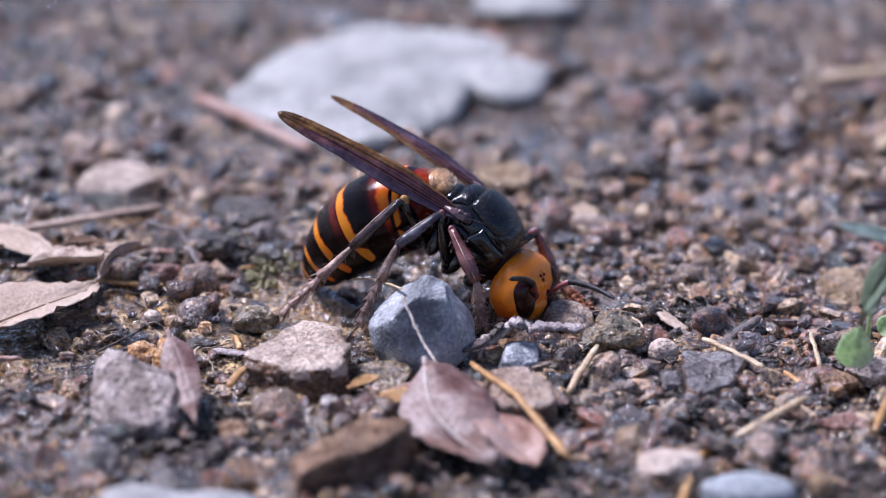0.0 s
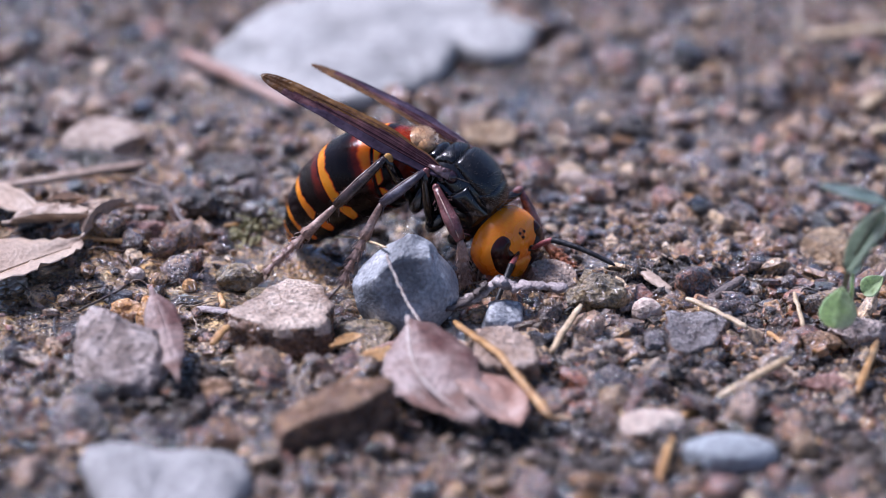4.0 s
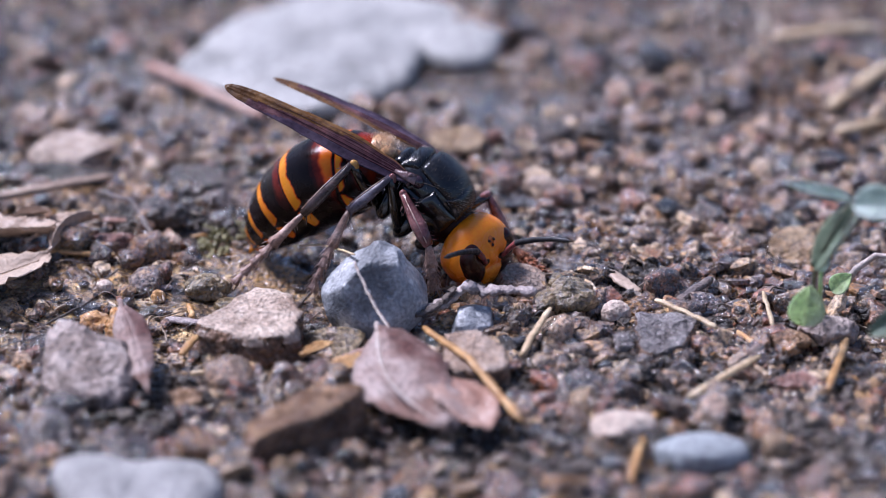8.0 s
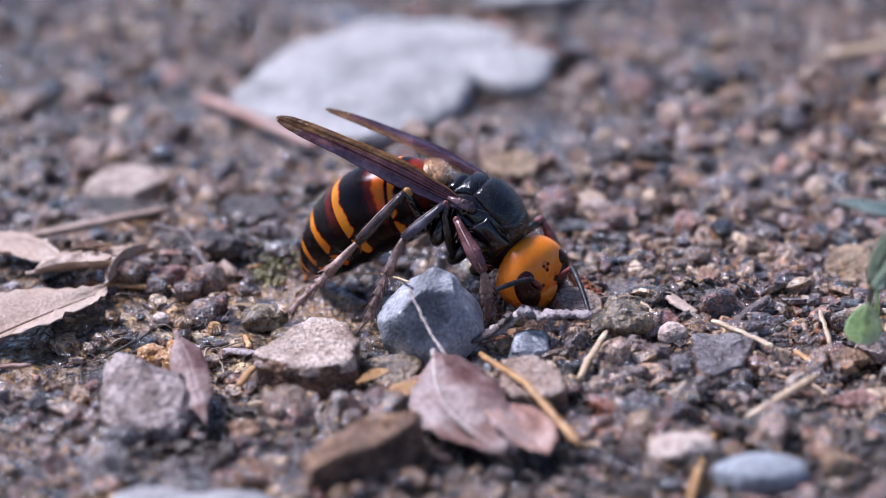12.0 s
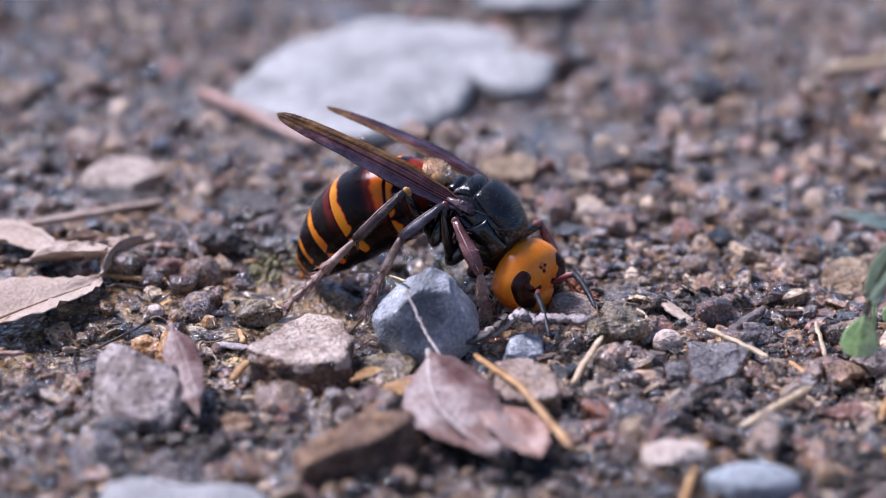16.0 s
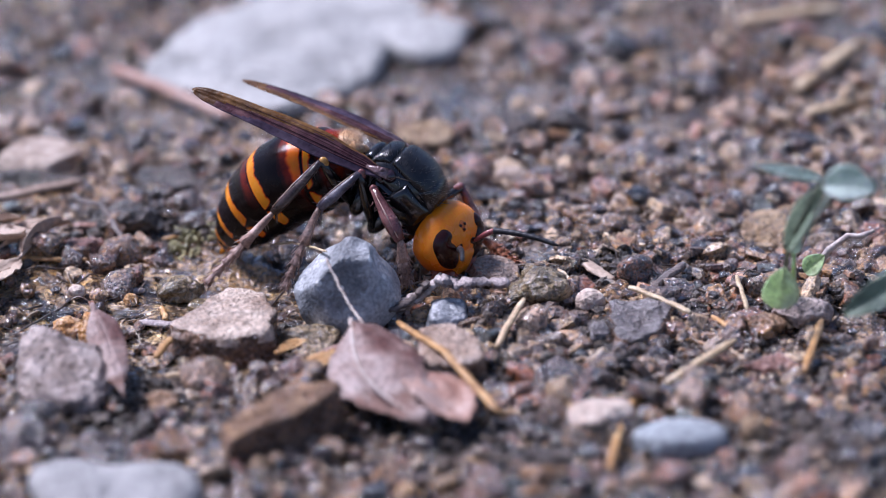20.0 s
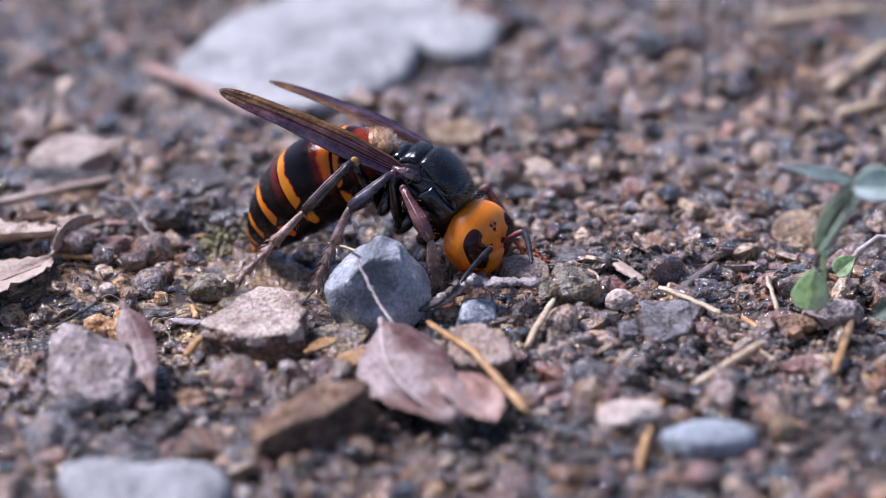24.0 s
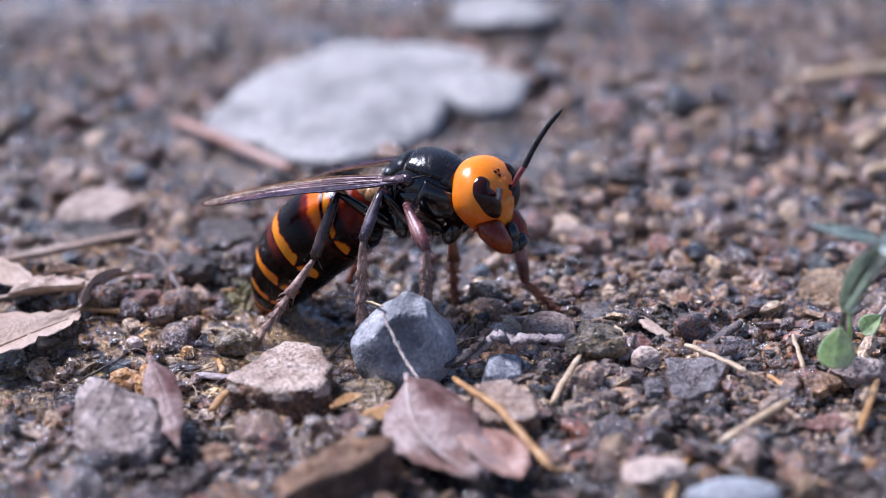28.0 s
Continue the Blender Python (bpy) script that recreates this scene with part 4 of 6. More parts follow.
def build_thorax(root):
    thorax = part("thorax", shell_mesh(thorax_point), BLACK, root, "glossy black thorax with fine hairs")

    def plate(name, mask, height, mat=BLACK, label="", edge=0.38):
        return part(name, shell_mesh(thorax_point, 6, mask, height, edge), mat, thorax, label)

    plate("scutum", lambda c, p: min(3.45 - abs(c.y) - 0.07 * (c.x - 1) ** 2, c.x + 1.9, c.z - 0.5, 5.2 - c.x), 0.6, SCUTUM, "dull greyish black back plate", 0.3)
    plate("front_band", lambda c, p: min(3.5 - abs(c.y) - 0.05 * (c.x - 1) ** 2, c.x - 3.0, c.z + 0.2, 5.6 - c.x), 0.72, BLACK, "glossy black front rim of the back plate", 0.5)
    plate("scutellum", lambda c, p: min(2.9 - abs(c.y), -2.05 - c.x, c.x + 4.1, c.z - 0.5), 0.5, SCUTUM, "", 0.3)
    plate("postscutellum", lambda c, p: min(2.4 - abs(c.y), -4.2 - c.x, c.x + 5.5, c.z - 0.2), 0.5, BLACK, "", 0.3)
    for s in (-1, 1):
        plate("pronotum", lambda c, p, s=s: min(c.y * s - 1.3, c.x - 0.1 - 0.5 * (c.z - 0.4), 2.7 - 0.42 * c.x - (c.z - 0.4), c.z + 2.4, 5.3 - c.x), 0.8, BLACK, "glossy black shoulder plate", 0.45)
        plate("side_plate", lambda c, p, s=s: min(c.y * s - 2.0, 1.7 - abs(c.x + 0.6 + 0.2 * c.z), 0.7 - c.z, c.z + 3.6), 0.4, BLACK, "", 0.5)
        plate("rear_side_plate", lambda c, p, s=s: min(c.y * s - 1.6, -2.7 - c.x - 0.2 * c.z, c.x + 5.4, 1.2 - c.z, c.z + 3.4), 0.35, BLACK, "", 0.5)
        tb = bmesh.new()
        ellipsoid(tb, (-1.15, 3.8 * s, 2.1), (0.95, 0.75, 0.85), 3)
        part("tegula", tb, TEGULA, thorax, "small shiny plum-black wing base shield")
        kb = bmesh.new()
        for q, c in enumerate(((-2.1, 4.1, 2.0), (-2.5, 4.3, 1.6), (-1.9, 4.4, 1.3), (-2.8, 4.1, 2.2), (-2.3, 4.3, 2.4))):
            ellipsoid(kb, (c[0], c[1] * s, c[2]), (0.42, 0.3, 0.26), 2, Euler((q, q * 2, q * 0.7)).to_matrix())
        part("wing_hinge", kb, HINGE, thorax, "knobbly pinkish wing hinge")
        for pts in ([(2.2, 4.0, 1.6), (0.6, 4.5, 0.6), (0.9, 4.6, -0.5), (0.5, 4.5, -1.6)], [(1.4, 3.4, 3.1), (-0.4, 3.9, 2.6), (-2.0, 3.7, 2.4)], [(-2.7, 4.2, 0.8), (-2.6, 4.4, -0.8), (-2.2, 4.0, -2.4)]):
            rb = bmesh.new()
            tube(rb, [(a, b * s, c) for a, b, c in pts], [0.05] + [0.1] * (len(pts) - 2) + [0.04], 8)
            part("suture_ridge", rb, SUTURE, thorax, "pale brown seam between plates")
        for x, z, l, tilt in ((3.9, -3.9, 3.2, 0.45), (0.4, -4.4, 3.5, 0.1), (-3.2, -3.9, 3.4, -0.35)):
            cb = bmesh.new()
            ellipsoid(cb, (x + 0.2, 1.7 * s, z - 0.7), (1.15, 0.95, l * 0.6), 3, Euler((0.18 * s, tilt, 0)).to_matrix())
            part("coxa", cb, BLACK, thorax)
    cb = bmesh.new()
    ellipsoid(cb, (4.7, 0, -1.5), (2.6, 3.5, 3.0), 4, Euler((0, 0.35, 0)).to_matrix())
    part("collar", cb, MAROON, thorax, "dark maroon collar behind the head")
    for s in (-1, 1):
        eb = bmesh.new()
        tube(eb, [(4.9, 1.6 * s, 1.6), (4.6, 2.9 * s, 0.7), (3.9, 3.6 * s, -0.7), (3.1, 3.9 * s, -1.8)], [0.06, 0.11, 0.11, 0.05], 8)
        part("collar_rim", eb, LEG_RED, thorax, "thin reddish rim of the collar")
    neck = bmesh.new()
    ellipsoid(neck, (6.3, 0, -2.3), (1.9, 1.8, 1.9), 3)
    part("neck", neck, MAROON, thorax)
    rnd = random.Random(4)
    hair = bmesh.new()
    for _ in range(520):
        p = Vector((rnd.uniform(-0.8, 1), rnd.uniform(-0.8, 0.8), rnd.uniform(0.25, 1))).normalized()
        c = thorax_point(p)
        n = Vector((p.x * 0.7, p.y, p.z)).normalized()
        e = c + (n + Vector((rnd.gauss(0, 0.3), rnd.gauss(0, 0.3), 0))) * rnd.uniform(0.8, 1.6)
        tube(hair, [c, c.lerp(e, 0.5) + Vector((0.04, 0, 0.03)), e], [0.02, 0.016, 0.006], 3, cap=False)
    part("hairs", hair, HAIR, thorax, "sparse short dark hairs")
    return thorax


ABDOMEN_LINE = [(Vector((4.6, 0, 12.6)), 1.1), (Vector((3.4, 0, 13.4)), 3.2), (Vector((1.6, 0, 13.5)), 4.7), (Vector((-1.4, 0, 12.6)), 5.7), (Vector((-5.2, 0, 10.6)), 6.0),
                (Vector((-8.8, 0, 7.7)), 5.4), (Vector((-11.6, 0, 4.7)), 4.2), (Vector((-13.7, 0, 2.2)), 2.5), (Vector((-14.9, 0, 0.6)), 0.7)]


def abdomen_at(t):
    """Centre, radius and direction on the arched axis, t from 0 at the waist to 1 at the tip."""
    f = max(0.0, min(0.9999, t)) * (len(ABDOMEN_LINE) - 1)
    i = int(f)
    u = f - i
    k = [ABDOMEN_LINE[max(0, min(len(ABDOMEN_LINE) - 1, i + d))] for d in (-1, 0, 1, 2)]

    def cr(a, b, c, d):
        return 0.5 * (2 * b + (c - a) * u + (2 * a - 5 * b + 4 * c - d) * u * u + (3 * b - a - 3 * c + d) * u ** 3)
    p = cr(*(q[0] for q in k))
    r = max(0.2, cr(*(q[1] for q in k)))
    return p, r, (k[2][0] - k[1][0]).normalized()


def build_abdomen(root):
    me = bmesh.new()
    ellipsoid(me, (4.4, 0, 12.8), (1.6, 1.2, 1.2), 3)
    abdomen = part("abdomen", me, MAROON, root, "arched black abdomen with amber stripes")
    # tergites: start, end on the axis, and where the amber stripe begins as a share of the tergite
    spans = [(0.02, 0.365, 0.86), (0.345, 0.565, 0.76), (0.55, 0.69, 0.66), (0.675, 0.80, 0.68), (0.785, 0.90, 0.7), (0.885, 1.0, 0.3)]

    def step(x, a, b):
        u = max(0.0, min(1.0, (x - a) / (b - a)))
        return u * u * (3 - 2 * u)

    for k, (a, b, stripe) in enumerate(spans):
        bm = bmesh.new()
        layer = bm.verts.layers.float.new("pigment")
        count, rows = 180, 46
        loops = [[] for _ in range(rows + 1)]
        for j in range(count):
            q = 2 * math.pi * j / count
            low = math.sin(q)
            wave = 0.07 * noise.noise(Vector((math.cos(q) * 3, low * 3, k * 3.1))) + 0.03 * noise.noise(Vector((math.cos(q) * 11, low * 11, k * 3.1)))
            if low > -0.12:
                size = min(1.0, (low + 0.12) / 0.12) ** 0.5 * (1 - 0.1 * max(0, low))
            elif -0.72 < low < -0.2:
                size = 1.1 * math.sin(math.pi * (low + 0.72) / 0.52) ** 0.5
            else:
                size = 0.0
            for i in range(rows + 1):
                u = i / rows
                p, r, d = abdomen_at(a + (b - a) * u)
                side = Vector((0, 1, 0))
                up = d.cross(side) if d.cross(side).z > 0 else side.cross(d)
                rr = r + 0.05 + 0.24 * math.sin(math.pi * min(1, 0.12 + 0.75 * u)) - (0.14 * (u - 0.95) / 0.05 if u > 0.95 and k < 5 else 0)
                v = bm.verts.new(p + side * (rr * 0.97 * math.cos(q)) + up * (rr * (0.98 if low > 0 else 0.86) * low))
                end = 1.05 if k == 5 else 0.95
                start = end - (end - stripe - wave) * size
                value = 0.98 * step(u, start - 0.03, start + 0.03) * (1 - step(u, end - 0.015, end + 0.02)) if size > 0.05 else 0.0
                value *= 0.9 + 0.1 * low if k > 1 else 1.0
                fade = step(low, -0.3, 0.45)
                if k == 0:
                    value = max(value, 0.42 * step(u, 0.2, 0.35) * (1 - step(u, 0.66, 0.84)) * (0.5 + 0.5 * fade))
                elif k == 1:
                    value = max(value, (0.82 * fade + 0.25 * (1 - fade)) * step(u, 0.05 + wave * 0.3, 0.1 + wave * 0.3) * (1 - 0.62 * step(u, 0.17 + wave, 0.27 + wave)) * (1 - step(u, 0.3, 0.52)))
                elif k == 2:
                    value = max(value, 0.3 * fade * step(u, 0.0, 0.1) * (1 - step(u, 0.2, 0.45)))
                v[layer] = value
                loops[i].append(v)
        for i in range(rows):
            for j in range(count):
                bm.faces.new((loops[i][j], loops[i][(j + 1) % count], loops[i + 1][(j + 1) % count], loops[i + 1][j]))
        part("tergite", bm, BANDED, abdomen)
    sting = bmesh.new()
    tube(sting, [(-14.6, 0, 1.0), (-15.3, 0, 0.1), (-15.7, 0, -0.4)], [0.5, 0.3, 0.06], 8)
    part("abdomen_tip", sting, STRIPE, abdomen)
    fuzz = bmesh.new()
    for c, r in (((2.4, 0, 16.9), (2.3, 2.3, 1.5)), ((3.6, -0.8, 16.5), (1.6, 1.4, 1.3)), ((1.0, 0.4, 17.0), (1.4, 1.6, 1.0)), ((4.3, 0.4, 15.7), (1.2, 1.4, 1.1))):
        ellipsoid(fuzz, c, r, 3)
    part("waist_pad", fuzz, WAIST, abdomen, "amber waist pad")
    fuzz = bmesh.new()
    rnd = random.Random(9)
    for _ in range(420):
        q, w = rnd.uniform(0, 6.28), math.sqrt(rnd.random())
        p = Vector((2.6 + 2.6 * w * math.cos(q), 2.3 * w * math.sin(q), 16.9 + 1.5 * math.sqrt(max(0, 1 - w * w))))
        d = Vector((0.8 * w * math.cos(q), 0.8 * w * math.sin(q), 1)).normalized() + Vector((rnd.gauss(0, 0.3), rnd.gauss(0, 0.3), 0))
        tube(fuzz, [p - d * 0.2, p + d * rnd.uniform(0.15, 0.5)], [0.04, 0.012], 3, cap=False)
    part("hair_patch", fuzz, FUZZ, abdomen, "pale golden hairs at the waist")
    return abdomen


def head_point(p):
    """The smooth head capsule: wide behind, narrowing to the jaws."""
    z = 0.75 + 5.15 * power(p.z, 0.94)
    narrow = 1.0 if z > 0.8 else max(0.5, 1 - 0.070 * (0.8 - z) ** 1.25)
    y = 5.15 * narrow * power(p.y, 0.86)
    deep = 3.0 if p.x > 0 else 3.3
    if z < 0:
        deep *= max(0.55, 1 + (0.05 if p.x > 0 else 0.085) * z)
    x = deep * power(p.x, 0.78) - 0.15 * max(0, z - 3) ** 1.3
    return Vector((x, y, z))


def near_line(c, line, s=1):
    """How far (y, z) lies inside a band along a line of (y, z, radius)."""
    best = -9.0
    for (a, b, r), (d, e, q) in zip(line, line[1:]):
        v = Vector((d - a, e - b))
        w = Vector((c.y * s - a, c.z - b))
        u = max(0.0, min(1.0, w.dot(v) / v.dot(v)))
        best = max(best, r + (q - r) * u - (w - v * u).length)
    return best


def closed_curve(points, steps=6):
    """A smooth closed line through points."""
    n = len(points)
    out = []
    for i in range(n):
        a, b, c, d = (Vector(points[(i + k) % n]) for k in (-1, 0, 1, 2))
        for e in range(steps):
            u = e / steps
            out.append(0.5 * (2 * b + (c - a) * u + (2 * a - 5 * b + 4 * c - d) * u * u + (3 * b - a - 3 * c + d) * u ** 3))
    return out


def inside(c, line, s=1):
    """How far (y, z) lies inside a closed line."""
    p = Vector((c.y * s, c.z))
    best, within = 9.0, False
    for a, b in zip(line, line[1:] + line[:1]):
        v = b - a
        best = min(best, (p - a - v * max(0.0, min(1.0, (p - a).dot(v) / v.dot(v)))).length)
        if (a.y > p.y) != (b.y > p.y) and p.x < a.x + (p.y - a.y) / (b.y - a.y) * (b.x - a.x):
            within = not within
    return best if within else -best


EYE_OUTLINE = closed_curve([(3.2, 4.25), (2.55, 3.95), (2.35, 3.35), (2.7, 2.7), (2.1, 2.0), (1.55, 1.0), (1.35, -0.3), (1.55, -1.4), (2.6, -1.25), (3.85, -0.3), (4.55, 1.0), (4.7, 2.4), (4.15, 3.6)])


def build_head(root):
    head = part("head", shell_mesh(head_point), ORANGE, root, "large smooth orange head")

    def plate(name, mask, height, mat, label="", edge=0.4, level=6):
        return part(name, shell_mesh(head_point, level, lambda c, p: mask(c) if p.x > -0.25 else -9, height, edge), mat, head, label)

    for s in (-1, 1):
        plate("compound_eye", lambda c, s=s: inside(c, EYE_OUTLINE, s) if 1.2 < c.y * s and -2 < c.z < 4.6 else -9, 0.62, EYE, "glossy dark brown bean-shaped eye", 0.85)
        plate("antenna_socket", lambda c, s=s: near_line(c, [(1.2, 1.6, 0.4), (1.7, 1.35, 0.45)], s), 0.12, EYE, "dark ring round the antenna", 0.2)
        mb = bmesh.new()
        tube(mb, [(0.6, 2.1 * s, -1.6), (1.2, 2.1 * s, -2.8), (2.0, 1.95 * s, -4.1), (2.65, 1.5 * s, -5.2), (2.9, 0.9 * s, -6.0)], [1.6, 1.95, 1.85, 1.4, 0.65], 24, 0.85)
        part("mandible", mb, JAW, head, "deep orange jaw")
        tb = bmesh.new()
        tube(tb, [(2.9, 1.5 * s, -4.7), (3.2, 0.95 * s, -5.6), (3.25, 0.3 * s, -6.2)], [0.95, 1.0, 0.4], 16, 0.85)
        part("jaw_tip", tb, BLACK, head, "black toothed jaw tip")
        gb = bmesh.new()
        tube(gb, [(2.6, 1.5 * s, -2.3), (2.3, 2.4 * s, -2.1), (1.7, 3.2 * s, -2.0), (0.6, 3.75 * s, -2.2), (-0.4, 3.7 * s, -2.7)], [0.06, 0.1, 0.11, 0.1, 0.06], 8)
        part("jaw_joint", gb, MAROON, head, "dark seam above the jaw")
    for y, z in ((-0.2, 3.55), (0.2, 4.1), (-0.6, 4.1)):
        ob = bmesh.new()
        x = 3.0 * max(0.0, 1 - (abs(z - 0.75) / 5.15) ** 2.13) ** 0.39 - 0.15 * max(0, z - 3) ** 1.3
        ellipsoid(ob, (x + 0.02, y, z), (0.24, 0.19, 0.19), 3)
        part("ocellus", ob, EYE, head, "tiny glossy simple eye")
    plate("ocellar_mark", lambda c: near_line(c, [(-0.2, 3.5, 0.3), (-0.2, 4.1, 0.5)]), 0.03, FACE, "darker patch round the simple eyes", 0.2)
    plate("clypeus", lambda c: min(1.75 - abs(c.y) - 0.05 * (c.z + 1) ** 2, 0.7 - c.z - 0.1 * c.y * c.y, c.z + 3.3), 0.4, CLYPEUS, "orange face plate", 0.5)
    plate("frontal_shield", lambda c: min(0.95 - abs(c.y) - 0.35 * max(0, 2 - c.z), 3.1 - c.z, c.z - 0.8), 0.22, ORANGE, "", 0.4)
    lb = bmesh.new()
    ellipsoid(lb, (2.8, 0, -4.2), (1.0, 1.0, 1.7), 3)
    part("labrum", lb, BLACK, head, "black mouth parts")

    limbs = []
    for s in (-1, 1):
        b1 = bmesh.new()
        tube(b1, [(0, 0, 0), (0.4, 0, 0), (1.6, 0, 0.1), (2.9, 0, 0.05), (3.2, 0, 0)], [0.22, 0.3, 0.34, 0.36, 0.25], 12)
        scape = part("scape", b1, SCAPE, head, "wine-red first antenna segment")
        b2 = bmesh.new()
        pts, rad = [], []
        for i in range(45):
            t = i / 44
            pts.append((8.6 * t, 0, -1.5 * t * t))
            rad.append((0.4 - 0.12 * t if t < 0.93 else 0.25 * (1 - (t - 0.93) * 9)) * (1 + 0.07 * math.cos(t * 10 * 2 * math.pi)))
        tube(b2, pts, rad, 10)
        flagellum = part("flagellum", b2, ANTENNA, head, "slate ringed antenna whip")
        limbs.append((s, scape, flagellum))
    return head, limbs


def leg_segment(name, length, radii, mat, root, label="", flat=0.85, spurs=0, hairs=0, rings_at=0):
    """A limb segment from the origin along +x."""
    bm = bmesh.new()
    n = len(radii) - 1
    if rings_at:
        pts, rad = [], []
        for i in range(rings_at):
            a, b = i / rings_at, (i + 1) / rings_at
            if i == 0:
                b = 0.44
            else:
                a = 0.44 + 0.56 * (i - 1) / (rings_at - 1)
                b = 0.44 + 0.56 * i / (rings_at - 1)
            r = radii[0] + (radii[-1] - radii[0]) * a
            pts += [(length * a, 0, 0), (length * (a + (b - a) * 0.2), 0, 0), (length * (a + (b - a) * 0.75), 0, 0), (length * (b - 0.008), 0, 0)]
            rad += [r * 0.5, r * 0.72, r * 1.0, r * 1.35]
            for w in range(8):
                q = w * 0.785 + i
                e = Vector((0, math.cos(q), math.sin(q) * flat))
                o = Vector((length * (b - 0.012 - 0.06 * (w % 2)), 0, 0))
                tube(bm, [o + e * r, o + e * (r * 1.55) + Vector((0.55, 0, 0)), o + e * (r * 1.75) + Vector((1.0, 0, 0))], [0.09, 0.06, 0.015], 5)
        tube(bm, pts, rad, 10, flat)
        for k in (-1, 1):
            tube(bm, [(length * 0.99, 0.1 * k, 0), (length * 1.03, 0.35 * k, 0.05), (length * 1.06, 0.45 * k, -0.25)], [0.1, 0.08, 0.02], 6)
    else:
        tube(bm, [(length * i / n, 0, 0) for i in range(n + 1)], radii, 14, flat)
    rnd = random.Random(len(name) + int(length * 10))
    for _ in range(hairs):
        t, q = rnd.uniform(0.1, 0.97), rnd.uniform(0, 6.28)
        p = Vector((length * t, 0.8 * max(radii) * math.cos(q), 0.7 * max(radii) * math.sin(q)))
        tube(bm, [p, p * 1.0 + Vector((0.4, 0.55 * math.cos(q), 0.55 * math.sin(q)))], [0.045, 0.008], 3, cap=False)
    ob = part(name, bm, mat, root, label)
    for i in range(spurs):
        sp = bmesh.new()
        tube(sp, [(length * 0.96, 0.15 * (i * 2 - 1), -0.2), (length * 0.98 + 0.5, 0.3 * (i * 2 - 1), -0.9), (length + 0.9, 0.3 * (i * 2 - 1), -1.5)], [0.12, 0.09, 0.02], 6)
        part("spur", sp, mat, ob)
    return ob


# leg: hip in the thorax's space (mm), lengths of femur, tibia, tarsus
LEG_PLAN = {
    "front": ((3.2, 2.2, -4.6), 7.8, 7.2, 6.4),
    "mid": ((0.4, 2.3, -6.0), 8.7, 6.7, 11.2),
    "hind": ((-3.6, 2.3, -5.2), 8.3, 8.9, 13.0),
}


def build_legs(root):
    legs = {}
    for pair, (hip, fe, ti, ta) in LEG_PLAN.items():
        for s in (-1, 1):
            tib = {"front": LEG_RED, "mid": LEG_GREY, "hind": LEG}[pair]
            tar = TARSUS_ORANGE if s > 0 else TARSUS
            femur = leg_segment("femur", fe, [0.5, 0.72, 0.88, 0.85, 0.68, 0.5], BLACK, root, "black upper leg", hairs=25)
            tibia = leg_segment("tibia", ti, [0.45, 0.62, 0.84, 0.98, 0.92, 0.6] if pair == "front" else [0.45, 0.58, 0.72, 0.8, 0.82, 0.6], tib if s < 0 else LEG_RED, root, "brown shin with spurs", spurs=2, hairs=34)
            tarsus = leg_segment("tarsus", ta, [0.7, 0.56], tar, root, "jointed spiny tan foot with claws", rings_at=5, hairs=30)
            kb = bmesh.new()
            ellipsoid(kb, (fe - 0.35, 0, 0.25), (0.8, 0.55, 0.55), 3)
            part("knee_cap", kb, AMBER_KNEE if pair == "hind" else LEG_RED, femur, "amber knee" if pair == "hind" else "")
            for up in (0.62, -0.6):
                rb = bmesh.new()
                tube(rb, [(0.6, -0.1, up * 0.8), (ti * 0.5, -0.1, up * (1.3 if pair == "front" else 1.1)), (ti * 0.95, -0.1, up)], [0.05, 0.1, 0.07], 6)
                part("shin_ridge", rb, TARSUS, tibia, "paler ridge along the shin")
            legs[pair, s] = (femur, tibia, tarsus)
    return legs


